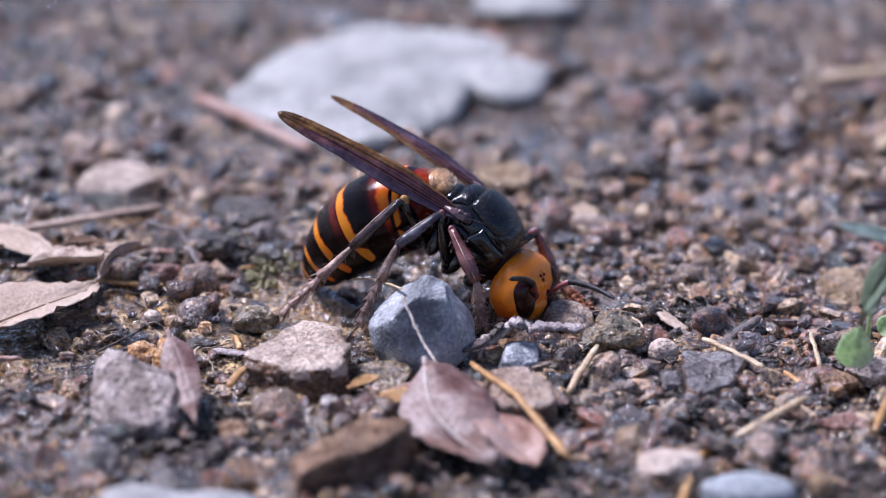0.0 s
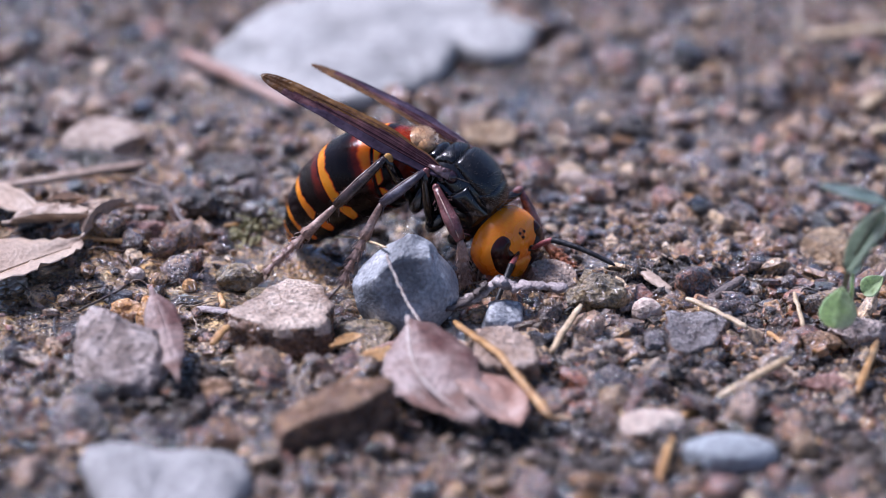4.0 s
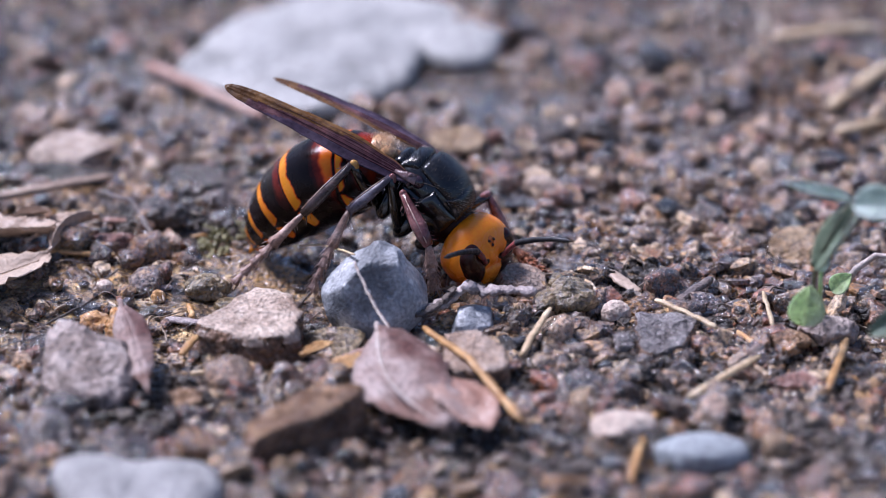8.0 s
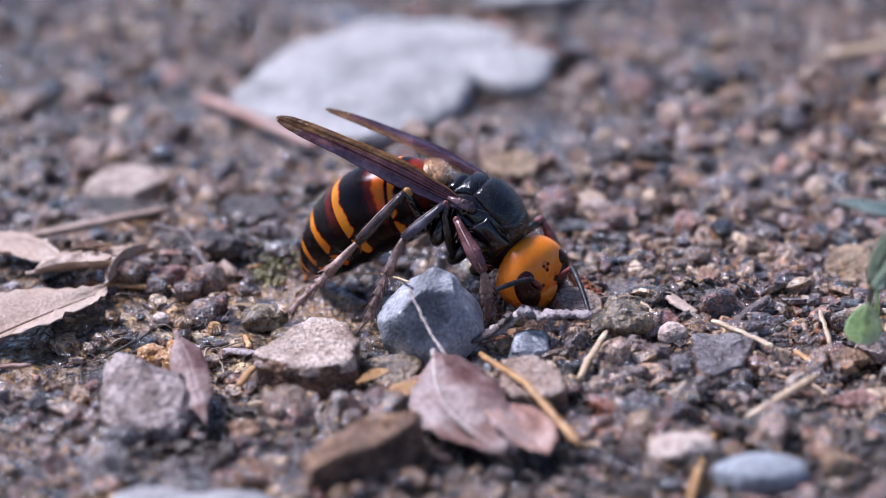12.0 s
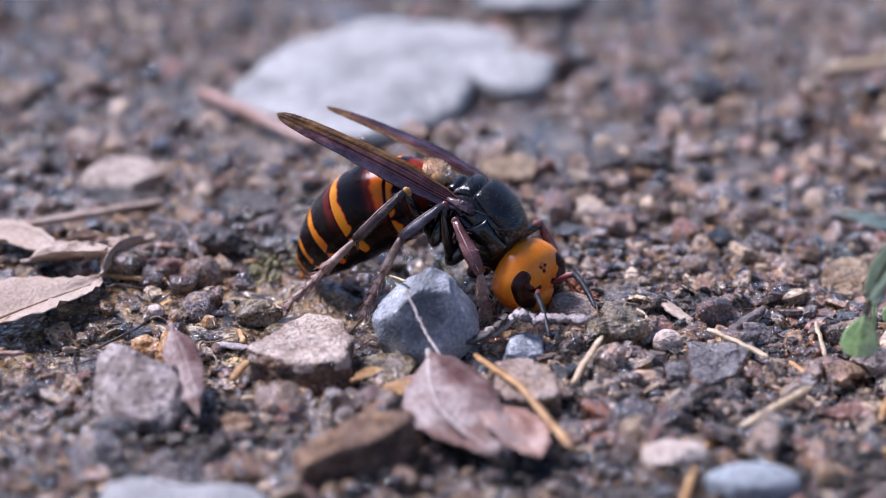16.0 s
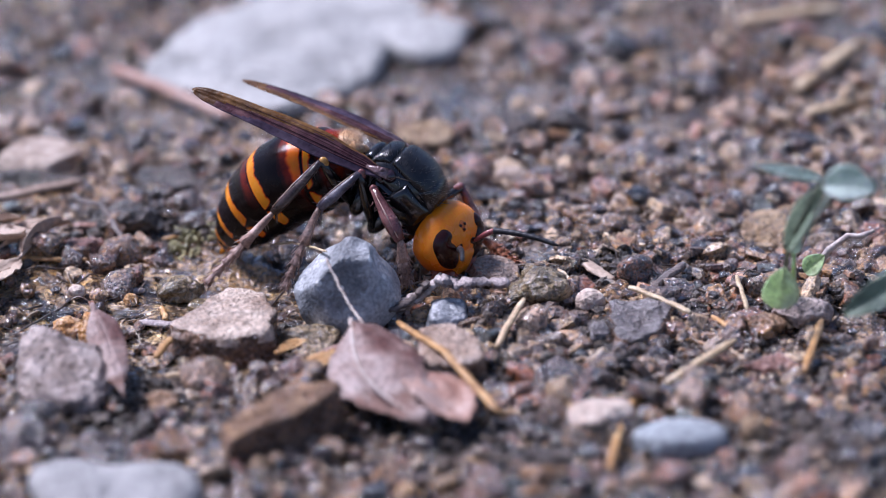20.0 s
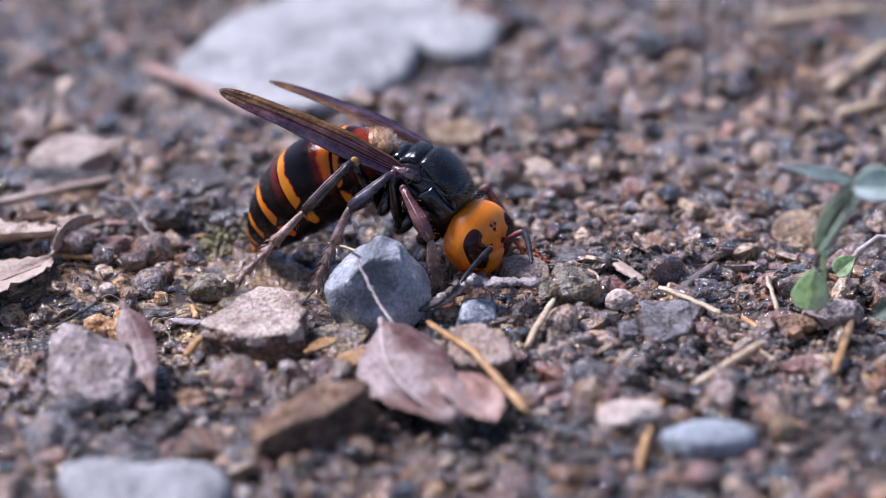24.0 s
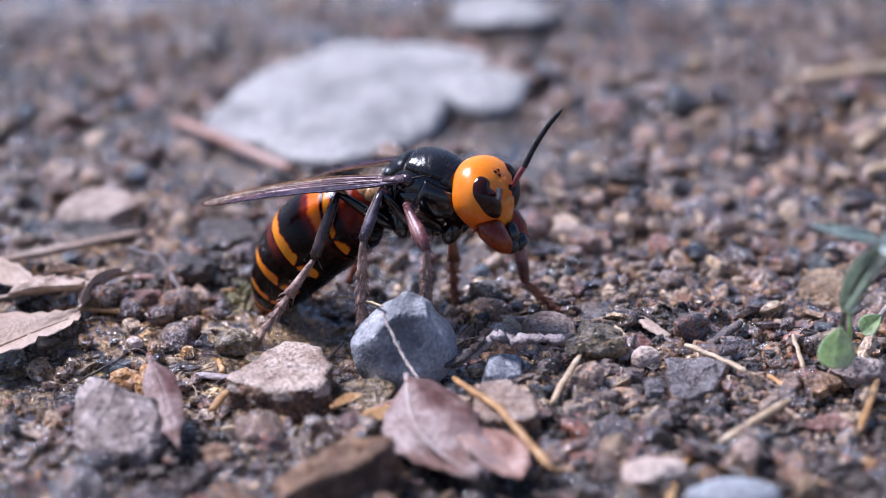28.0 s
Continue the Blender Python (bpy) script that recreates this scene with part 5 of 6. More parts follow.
def build_wing(root, s):
    """A folded wing from the origin along -x; its leading edge faces outwards."""
    n, m, length = 60, 14, 26.6 if s < 0 else 25.0
    widths = [(0, 1.3), (0.12, 2.5), (0.32, 3.5), (0.5, 3.1), (0.65, 2.6), (0.82, 2.3), (0.93, 1.75), (0.98, 1.05), (1, 0.25)]

    def skin(t, q):
        for (a, wa), (b, wb) in zip(widths, widths[1:]):
            if t <= b:
                e = (t - a) / (b - a)
                w = wa + (wb - wa) * (e if b > 0.85 else e * e * (3 - 2 * e))
                break
        y = (0.5 - q) * w + 0.5
        z = -0.30 * math.cos(q * math.pi * 0.9) * min(1, w / 3) + 0.09 * math.sin(q * 24 + t * 2) * (1 - 0.7 * t) * (1 if q > 0.3 else 0.15)
        z += 0.05 * noise.noise(Vector((t * 8, q * 3, 0))) - 0.8 * t * t + 0.5 * math.sin(math.pi * t)
        return Vector((-length * t, y * s, z))

    bm = bmesh.new()
    top = [[bm.verts.new(skin(i / n, j / m) + Vector((0, 0, 0.04))) for j in range(m + 1)] for i in range(n + 1)]
    low = [[bm.verts.new(skin(i / n, j / m) - Vector((0, 0, 0.04))) for j in range(m + 1)] for i in range(n + 1)]
    for i in range(n):
        for j in range(m):
            t, q = i / n, j / m
            k = 0 if q < 0.34 and t < 0.6 + 0.5 * (0.36 - q) else (2 if q < 0.3 + 0.65 * (1 - t) and t < 0.86 else 1)
            bm.faces.new((top[i][j], top[i + 1][j], top[i + 1][j + 1], top[i][j + 1])).material_index = k
            bm.faces.new((low[i][j], low[i][j + 1], low[i + 1][j + 1], low[i + 1][j])).material_index = k
        bm.faces.new((top[i][0], low[i][0], low[i + 1][0], top[i + 1][0]))
        bm.faces.new((top[i][m], top[i + 1][m], low[i + 1][m], low[i][m])).material_index = 1
    for e in (0, n):
        for j in range(m):
            bm.faces.new((top[e][j], top[e][j + 1], low[e][j + 1], low[e][j]))
    wing = part("wing", bm, [WING, WING_AMBER, WING_WINE], root, "folded smoky violet wing with amber tip")
    for q, r, end in ((0.02, 0.17, 0.93), (0.38, 0.13, 0.62), (0.5, 0.09, 0.8), (0.62, 0.08, 0.7), (0.74, 0.07, 0.75), (0.86, 0.07, 0.6)):
        vb = bmesh.new()
        pts = [skin(i / n, q) + Vector((0, 0, 0.05)) for i in range(0, int(n * end), 2)]
        tube(vb, pts, [r * (1 - 0.75 * i / len(pts)) for i in range(len(pts))], 8)
        part("vein", vb, WING if q < 0.3 else WING_WINE, wing, "dark wing vein")
    hb = bmesh.new()
    tube(hb, [(0.9, 0.2 * s, 0), (-0.6, 0.4 * s, 0.1), (-2.0, 0.5 * s, 0.15)], [0.75, 0.6, 0.25], 12, 0.7)
    part("wing_root", hb, HINGE, wing)
    return wing



hornet = new("hornet")
hornet.matrix_basis = HORNET_PLACE
hornet.empty_display_size = 0.01
tagged(hornet, "black hornet with orange head and amber-striped abdomen digging in wet gravel", "hornet")
thorax = build_thorax(hornet)
abdomen = build_abdomen(hornet)
head, antennae = build_head(hornet)
legs = build_legs(hornet)
wings = {s: build_wing(hornet, s) for s in (-1, 1)}


# ---- the green plant ----
def build_plant():
    plant = new("weed")
    plant.matrix_basis = at(44.9, -13.0, 0)
    tagged(plant, "small green weed with broad dusty drooping leaves", "plant")
    for mat, pts, r, label in (
            (STEM, [(0.0, 0.0, -0.5), (-0.6, -7.0, 6.1), (-1.2, -14.4, 12.1), (-1.2, -21.3, 17.6), (0.9, -25.1, 25.3)], [0.42, 0.38, 0.34, 0.28, 0.2], "slender dark stem"),
            (FRESH_LEAF, [(0.5, -1.1, 0.7), (0.6, -6.0, 5.6), (-0.2, -12.0, 11.1)], [0.35, 0.3, 0.2], "pale green side shoot"),
            (PALE_STALK, [(4.0, 0.2, 4.0), (5.6, 0, 6.6), (7.9, 0, 8.4), (9.4, 0, 8.2), (11.2, 0, 9.0)], [0.5, 0.42, 0.36, 0.4, 0.2], "pale curved stalk")):
        sb = bmesh.new()
        tube(sb, pts, r, 10)
        part("stem", sb, mat, plant, label)
    # material, length, width, base, way, which side is up, bend, sides
    for seed, (mat, l, w, base, along, top, bend, sides) in enumerate((
            (DARK_LEAF, 12.3, 4.2, (-2.0, -20.1, 14.9), (4.2, -6.0, 11.0), (-0.8, -0.6, 0.5), 0.05, (1.0, 0.7)),
            (GREEN_LEAF, 12.2, 2.1, (-1.5, -20.3, 15.1), (4.4, -6.0, 11.0), (0.9, -0.6, 0.2), 0.04, (1.0, 0.8)),
            (GREEN_LEAF, 6.0, 4.4, (1.1, -25.8, 25.1), (6.0, -0.8, -0.4), (-0.1, -0.75, 0.8), 0.32, (1.0, 1.0)),
            (GREEN_LEAF, 8.1, 1.4, (1.1, -25.4, 25.5), (-7.6, -0.6, 2.2), (0.1, -0.7, 0.8), 0.06, (1.0, 1.0)),
            (DARK_LEAF, 16.0, 3.8, (3.6, -27.0, 9.6), (9.0, 0.0, 5.0), (-0.5, -0.8, 0.4), 0.1, (1.0, 1.0)),
            (FRESH_LEAF, 5.5, 4.5, (-2.1, -12.4, 4.4), (0.6, -0.4, 5.0), (0, -1, 0.2), 0.06, (1.0, 1.0)),
            (FRESH_LEAF, 3.4, 2.6, (2.8, 0.2, 3.6), (1.8, -0.5, 2.0), (-0.4, -1, 0.5), 0.1, (1.0, 1.0)),
            (GREEN_LEAF, 3.5, 1.4, (-0.2, -11.6, 10.8), (0.5, 0.2, 3.0), (0.2, -1, 0.2), 0.1, (1.0, 1.0)),
            (FRESH_LEAF, 7.0, 3.0, (13.2, -8.0, 9.0), (0.8, 0.4, 6.0), (-0.4, -1, 0.2), 0.1, (1.0, 1.0)))):
        ob = part("leaf", blade(l, w, seed + 1, 0.14, 0.12, 20, 10, bend=bend, sides=sides), mat, plant)
        ob.matrix_basis = axes(base, along, top)


build_plant()


# ---- litter that can be picked up piece by piece ----
KEEP_CLEAR = [(-14.0, 76, 25, 13), (-8.4, -13.6, 7, 5), (-23.3, -20.3, 7, 6), (-41.8, -34, 6, 6), (-15.3, -44.2, 7, 6), (5, -27.8, 5, 5), (-32.5, -61.5, 9, 6), (28.8, -52.9, 6, 4),
              (20.4, -46.8, 4, 3), (-1, -42, 6, 10), (46.8, 13, 5, 5), (-52, 44, 6, 5), (-36, -32, 3, 10), (-55, -1, 8, 6), (12, 3, 6, 6), (-18, 6, 12, 7)]


def is_clear(x, y, r):
    return all((abs(x - a) > c + r * 0.6) or (abs(y - b) > d + r * 0.6) for a, b, c, d in KEEP_CLEAR)


def scatter_pebbles():
    rnd = random.Random(77)
    shapes = []
    for i in range(36):
        s = min(6.5, 2.0 * rnd.paretovariate(2.0))
        bm = rock(200 + i, s, s * rnd.uniform(0.65, 1.0), s * rnd.uniform(0.4, 0.7), rnd.choice((9, 11, 14)), rnd.uniform(0.08, 0.2), 3, 0.42)
        shapes.append((s, finish(bm, "pebble", STONE)))
    made = 0
    while made < 295:
        x, y = rnd.uniform(-80, 80), rnd.uniform(-66, 110)
        if abs(x) > 56 + 0.17 * y + 4 or not is_clear(x, y, 3) or rnd.random() < 0.8 * wetness(x, y, 3):
            continue
        s, me = rnd.choice(shapes)
        ob = new("pebble", me)
        ob.matrix_basis = at(x, y, ground_height(x, y) - 0.12 * s, rnd.gauss(0, 14), rnd.gauss(0, 14), rnd.uniform(0, 360))
        tagged(ob, "small muddy brown or grey pebble on wet mud", "pebble", "pebbles on the mud")
        made += 1


def scatter_grit():
    """Grit and mud crumbs, too many to count."""
    rnd = random.Random(5)
    base = []
    for i in range(10):
        bm = rock(300 + i, 1.0, rnd.uniform(0.65, 1.0), rnd.uniform(0.5, 0.85), 7, 0.16, 1, 0.6)
        bm.verts.ensure_lookup_table()
        base.append((np.array([v.co[:] for v in bm.verts]), [tuple(v.index for v in f.verts) for f in bm.faces]))
        bm.free()
    verts, faces = [], []
    count = 0
    while count < 31000:
        x, y = rnd.uniform(-95, 95), (rnd.uniform(-72, 140) if rnd.random() < 0.68 else rnd.gauss(-6, 16))
        if abs(x) > 62 + 0.17 * y + 6:
            continue
        if noise.noise(Vector((x / 16, y / 16, 3.3))) < rnd.uniform(-0.35, 0.3):
            continue
        if rnd.random() < 0.75 * wetness(x, y):
            continue
        s = min(2.6, 0.36 * rnd.paretovariate(1.8)) * (1.2 if y > 50 else 1.0)
        v, f = rnd.choice(base)
        m = np.array(Matrix.Rotation(rnd.uniform(0, 6.3), 3, "Z") @ Matrix.Rotation(rnd.gauss(0, 0.5), 3, "X") @ Matrix.Diagonal((1, rnd.uniform(0.5, 1), rnd.uniform(0.45, 0.9))))
        p = (v * s) @ m.T + np.array([x, y, ground_height(x, y) + 0.02 * s])
        k = len(verts)
        verts.extend((p * MM).tolist())
        faces.extend(tuple(a + k for a in q) for q in f)
        count += 1
    me = bpy.data.meshes.new("grit")
    me.from_pydata(verts, [], faces)
    me.materials.append(GRAVEL)
    tagged(new("grit", me), "wet brown and grey grit and mud crumbs", "grit", kind="stuff")


def scatter_dark_grit():
    """A wet black patch of fine grit."""
    rnd = random.Random(15)
    verts, faces = [], []
    base = []
    for i in range(6):
        bm = rock(340 + i, 1.0, rnd.uniform(0.65, 1.0), rnd.uniform(0.5, 0.8), 7, 0.16, 1, 0.6)
        bm.verts.ensure_lookup_table()
        base.append((np.array([v.co[:] for v in bm.verts]), [tuple(v.index for v in f.verts) for f in bm.faces]))
        bm.free()
    for _ in range(10500):
        cx, cy, w, d = rnd.choice(((24.0, -7.0, 5.0, 8.0), (24.0, -4.0, 4.0, 5.0), (8.0, -19.0, 6.0, 5.0), (-33.0, -39.0, 8.0, 9.0), (-13.0, -16.0, 6.0, 3.0), (18.0, -22.0, 9.0, 8.0), (34.0, -14.0, 8.0, 7.0), (14.0, -34.0, 12.0, 9.0), (50.0, -8.0, 7.0, 6.0), (-38.0, 18.0, 9.0, 7.0), (40.0, -42.0, 11.0, 9.0), (46.0, -52.0, 9.0, 8.0), (30.0, -30.0, 9.0, 7.0), (44.0, -30.0, 8.0, 6.0), (54.0, -42.0, 8.0, 8.0), (14.0, -52.0, 10.0, 8.0)))
        x, y = rnd.gauss(cx, w * 0.55), rnd.gauss(cy, d * 0.55)
        s = min(1.7, 0.4 * rnd.paretovariate(2.0))
        v, f = rnd.choice(base)
        m = np.array(Matrix.Rotation(rnd.uniform(0, 6.3), 3, "Z") @ Matrix.Rotation(rnd.gauss(0, 0.5), 3, "X"))
        p = (v * s) @ m.T + np.array([x, y, ground_height(x, y) + 0.1 * s])
        k = len(verts)
        verts.extend((p * MM).tolist())
        faces.extend(tuple(a + k for a in q) for q in f)
    me = bpy.data.meshes.new("dark_grit")
    me.from_pydata(verts, [], faces)
    me.materials.append(DARK_ROCK)
    tagged(new("dark_grit", me), "patches of fine black wet grit", "grit", kind="stuff")


def scatter_clods():
    """Larger broken stones and mud lumps pressed together."""
    rnd = random.Random(8)
    base = []
    for i in range(12):
        bm = rock(400 + i, 1.0, rnd.uniform(0.7, 1.0), rnd.uniform(0.4, 0.7), rnd.choice((9, 13)), rnd.uniform(0.08, 0.2), 2, 0.42)
        bm.verts.ensure_lookup_table()
        base.append((np.array([v.co[:] for v in bm.verts]), [tuple(v.index for v in f.verts) for f in bm.faces]))
        bm.free()
    verts, faces = [], []
    count = 0
    while count < 1250:
        x, y = rnd.uniform(-90, 90), rnd.uniform(-70, 135)
        if abs(x) > 62 + 0.17 * y + 4 or not is_clear(x, y, 1.5):
            continue
        if noise.noise(Vector((x / 22, y / 22, 8.1))) < rnd.uniform(-0.3, 0.3):
            continue
        if rnd.random() < 0.7 * wetness(x, y):
            continue
        s = rnd.uniform(1.6, 3.0) * rnd.choice((1, 1, 1.5))
        if y > 45 and rnd.random() < 0.5:
            continue
        v, f = rnd.choice(base)
        m = np.array(Matrix.Rotation(rnd.uniform(0, 6.3), 3, "Z") @ Matrix.Rotation(rnd.gauss(0, 0.35), 3, "X") @ Matrix.Rotation(rnd.gauss(0, 0.35), 3, "Y"))
        p = (v * s) @ m.T + np.array([x, y, ground_height(x, y) - 0.08 * s])
        k = len(verts)
        verts.extend((p * MM).tolist())
        faces.extend(tuple(a + k for a in q) for q in f)
        count += 1
    me = bpy.data.meshes.new("broken_stones")
    me.from_pydata(verts, [], faces)
    me.materials.append(GRAVEL)
    tagged(new("broken_stones", me), "broken muddy stones and wet clods pressed into mud", "gravel", kind="stuff")


def scatter_flakes():
    """Flat broken flakes of bark, leaf and shale lying at all angles in the mud."""
    rnd = random.Random(41)
    verts, faces = [], []
    count = 0
    while count < 2600:
        x, y = rnd.uniform(-90, 90), (rnd.uniform(-70, 125) if rnd.random() < 0.55 else rnd.gauss(-12, 17))
        if abs(x) > 60 + 0.17 * y or not is_clear(x, y, 1.0):
            continue
        if noise.noise(Vector((x / 19, y / 19, 6.2))) + 0.008 * x < rnd.uniform(-0.45, 0.35):
            continue
        if rnd.random() < 0.8 * wetness(x, y):
            continue
        s = min(5.0, 1.1 * rnd.paretovariate(2.2))
        n = rnd.choice((5, 6, 7))
        thin = rnd.uniform(0.12, 0.35) * s ** 0.5
        long, turn = rnd.uniform(0.35, 1.0), rnd.uniform(0, 6.28)
        rim = []
        for i in range(n):
            q = 2 * math.pi * (i + rnd.uniform(-0.3, 0.3)) / n
            r = 0.5 * s * rnd.uniform(0.7, 1.15)
            rim.append((r * math.cos(q), r * long * math.sin(q)))
        m = Euler((rnd.gauss(0, 0.42), rnd.gauss(0, 0.42), turn)).to_matrix()
        base = Vector((x, y, ground_height(x, y) + 0.12 * s + 0.1))
        k = len(verts)
        for z, f in ((-thin, 1.0), (thin * 0.6, 1.02), (thin, 0.86)):
            verts.extend(((base + m @ Vector((a * f, b * f, z + 0.06 * s * noise.noise(Vector((a, b, count)))))) * MM)[:] for a, b in rim)
        for lv in (0, 1):
            faces.extend((k + lv * n + i, k + lv * n + (i + 1) % n, k + (lv + 1) * n + (i + 1) % n, k + (lv + 1) * n + i) for i in range(n))
        faces.append(tuple(k + 2 * n + i for i in range(n)))
        faces.append(tuple(k + i for i in reversed(range(n))))
        count += 1
    me = bpy.data.meshes.new("leaf_litter")
    me.from_pydata(verts, [], faces)
    me.materials.append(LITTER)
    tagged(new("leaf_litter", me), "wet brown bark and leaf flakes in the mud", "litter", kind="stuff")


def scatter_fibres():
    """Thin dark and tan rootlets and needles lying over the mud."""
    rnd = random.Random(53)
    bm_verts, bm_faces = [], []
    count = 0
    while count < 520:
        x, y = rnd.uniform(-70, 70), (rnd.uniform(-60, 90) if rnd.random() < 0.5 else rnd.gauss(-12, 14))
        if abs(x) > 54 + 0.17 * y or not is_clear(x, y, 1.0):
            continue
        q, length, r = rnd.uniform(0, 6.28), min(11.0, 2.2 * rnd.paretovariate(1.6)), rnd.uniform(0.06, 0.16)
        turn, lift = rnd.gauss(0, 0.25), rnd.gauss(0, 0.3)
        ring = []
        for i in range(7):
            t = i / 6
            h = ground_height(x, y) + 0.35 + lift * t * length * 0.3 + 0.5 * math.sin(math.pi * t)
            ring.append((Vector((x, y, max(h, ground_height(x, y) + 0.1))), q))
            x, y, q = x + math.cos(q) * length / 6, y + math.sin(q) * length / 6, q + turn + rnd.gauss(0, 0.15)
        k = len(bm_verts)
        for i, (c, a) in enumerate(ring):
            w = Vector((-math.sin(a), math.cos(a), 0))
            w0 = r * (0.5 if i in (0, 6) else 1)
            for e in range(5):
                g = e * 1.2566
                bm_verts.append(((c + w * (w0 * math.cos(g)) + Vector((0, 0, w0 * math.sin(g)))) * MM)[:])
        for i in range(6):
            bm_faces.extend((k + i * 5 + e, k + i * 5 + (e + 1) % 5, k + (i + 1) * 5 + (e + 1) % 5, k + (i + 1) * 5 + e) for e in range(5))
        count += 1
    me = bpy.data.meshes.new("root_fibres")
    me.from_pydata(bm_verts, [], bm_faces)
    me.polygons.foreach_set("use_smooth", [True] * len(bm_faces))
    me.materials.append(FIBRE)
    tagged(new("root_fibres", me), "thin dark rootlets and dry needles on the mud", "rootlets", kind="stuff")


def scatter_chips():
    """Loose bark chips and short straws."""
    rnd = random.Random(31)
    made = 0
    while made < 70:
        x, y = rnd.uniform(-66, 66), rnd.uniform(-58, 105)
        if abs(x) > 50 + 0.17 * y or not is_clear(x, y, 2):
            continue
        z = ground_height(x, y) + 0.5
        q, l = rnd.uniform(0, math.pi), rnd.uniform(1.8, 5.5)
        d = Vector((math.cos(q), math.sin(q), rnd.gauss(0, 0.12))) * l
        c = Vector((x, y, z))
        if rnd.random() < 0.5:
            straw("bark_chip", "small dark bark chip on mud", rnd.choice((BARK, RUST_LEAF, GREY_BARK)), [c - d * 0.5, c + d * 0.5], rnd.uniform(0.5, 1.1), made, 0.4, "bark")
        else:
            straw("straw", "short dry straw bit on mud", rnd.choice((STRAW, AMBER_STRAW)), [c - d * 0.5, c + d * 0.5], rnd.uniform(0.18, 0.4), made, 0.8)
        made += 1


scatter_pebbles()
scatter_grit()
scatter_dark_grit()
scatter_clods()
scatter_flakes()
scatter_fibres()
scatter_chips()


# ---- what moves ----
# (seconds, x, y, z, pitch, yaw) of the thorax, in millimetres and degrees
THORAX_KEYS = [
    (0, 9.4, 0, 11.9, 34, 0),
    (3, 9.4, 0, 11.9, 34, 0),
    (5.5, 9.4, 0, 12.1, 34, 0),
    (10, 9.3, 0, 12.1, 34, 0),
    (15, 9.3, 0, 12, 34, 0),
    (20, 9.7, 0, 12.2, 33, 0),
    (24.2, 9.1, 0, 11.9, 33, 0),
    (25, 9.4, 0, 12.2, 30, 0),
    (25.5, 9, 0, 12.4, 24, 0),
    (26, 6.9, -0.6, 14, 17, -8),
    (26.4, 7.1, -2, 17, 10, -25),
    (26.8, 6.7, -2, 17.4, 8, -25),
    (27, 6.2, -1, 17.5, 7, -12),
    (27.5, 5.5, 0, 18, 4, -3),
    (28, 5.8, 0, 18.6, 2, 0),
]
# (seconds, dx, dy, dz, pitch, yaw) of the abdomen against its resting place, turning about its middle
ABDOMEN_KEYS = [
    (0, 1.3, 0, 0, 0, 0),
    (3.4, 1.1, 0, 0, 0, 0),
    (6, 0.2, 0, 0, 0, 0),
    (12, 0, 0, 0.2, 1, 0),
    (20, 0, 0, 0, 0, 0),
    (24.5, 0, 0, 0, 0, 0),
    (25.5, -0.8, 0, -0.1, -1, 0),
    (26, -1.8, 0.4, 0.1, -3, -3),
    (26.4, -2.4, 1, 0, -6, -9),
    (26.8, -2.8, 1, 0, -7, -9),
    (27.2, -3.4, 0.4, -0.5, -8, -4),
    (28, -3.9, -0.3, -0.4, -8, 0),
]
# (seconds, x, y, z, roll, pitch, yaw) of the head
HEAD_KEYS = [
    (0, 15.5, 0, 3.4, -5.0, 10.6, -10.5), (2.4, 15.5, 0, 3.5, -5.0, 10.6, -10.5), (3, 15.3, 0, 3.9, 1.1, 8.8, -15.2), (5.5, 15.8, 0, 3.6, 3.8, 10.8, -19.3), (10.2, 15.8, 0, 3.6, 3.8, 10.8, -19.3),
    (11, 15.9, 0, 4.0, 9.8, 14.4, -19.8), (15.5, 15.9, 0, 4.0, 9.0, 13.4, -19.8), (17, 15.8, 0, 3.8, -1.7, 2.0, -17.7), (20, 15.8, 0, 4.3, 1.8, 6.6, -16.7), (24.4, 15.8, 0, 4.3, 1.8, 6.6, -16.7),
    (25, 15.7, 0, 6.4, 2.4, 13.7, -17.0), (25.6, 16.3, -1, 8.1, -6.6, -0.5, -5.0), (26, 13.4, -3, 9.2, -15.9, 0.9, -28.0), (26.4, 11.8, -5, 13.6, -12.0, -2.0, -42.0), (26.8, 11.0, -5, 14.2, -10.1, -1.5, -39.0),
    (27, 11.5, -3, 14.5, -9.1, -9.0, -12.0), (28, 14.2, -1, 17.9, -2.0, -11.0, -8.0),
]
# (seconds, near wing: dx, dy, dz of its way, lean; far wing: dx, dy, dz, lean)
WING_KEYS = [
    (0, -24.8, -0.6, 10.8, 36, -21.4, 3.4, 8.4, 10),
    (2.2, -25.0, -0.6, 10.5, 36, -21.8, 3.4, 8.0, 10),
    (3.4, -25.2, -0.4, 10.1, 36, -22.4, 3.4, 7.3, 10),
    (5.5, -25.4, -0.3, 9.7, 36, -23.6, 3.4, 6.6, 10),
    (24, -25.6, -0.3, 9.2, 36, -23.6, 3.6, 6, 10),
    (25, -25.8, -0.6, 7.2, 38, -24.5, 3.6, 3.8, 8),
    (25.6, -26, -0.6, 4.6, 40, -25.2, 4, 0.6, 4),
    (26, -26, -2, 3.2, 26, -25, 4, -2, 4),
    (26.4, -26, -1.6, -2.4, 6, -25, 4, -5, 4),
    (26.8, -26, -0.8, -2.6, 6, -25, 4, -6, 5),
    (27, -26, 0.4, -3.2, 6, -25, 4.5, -6.8, 6),
    (28, -26, -3, -4.4, 6, -25, 6, -8.4, 10),
]
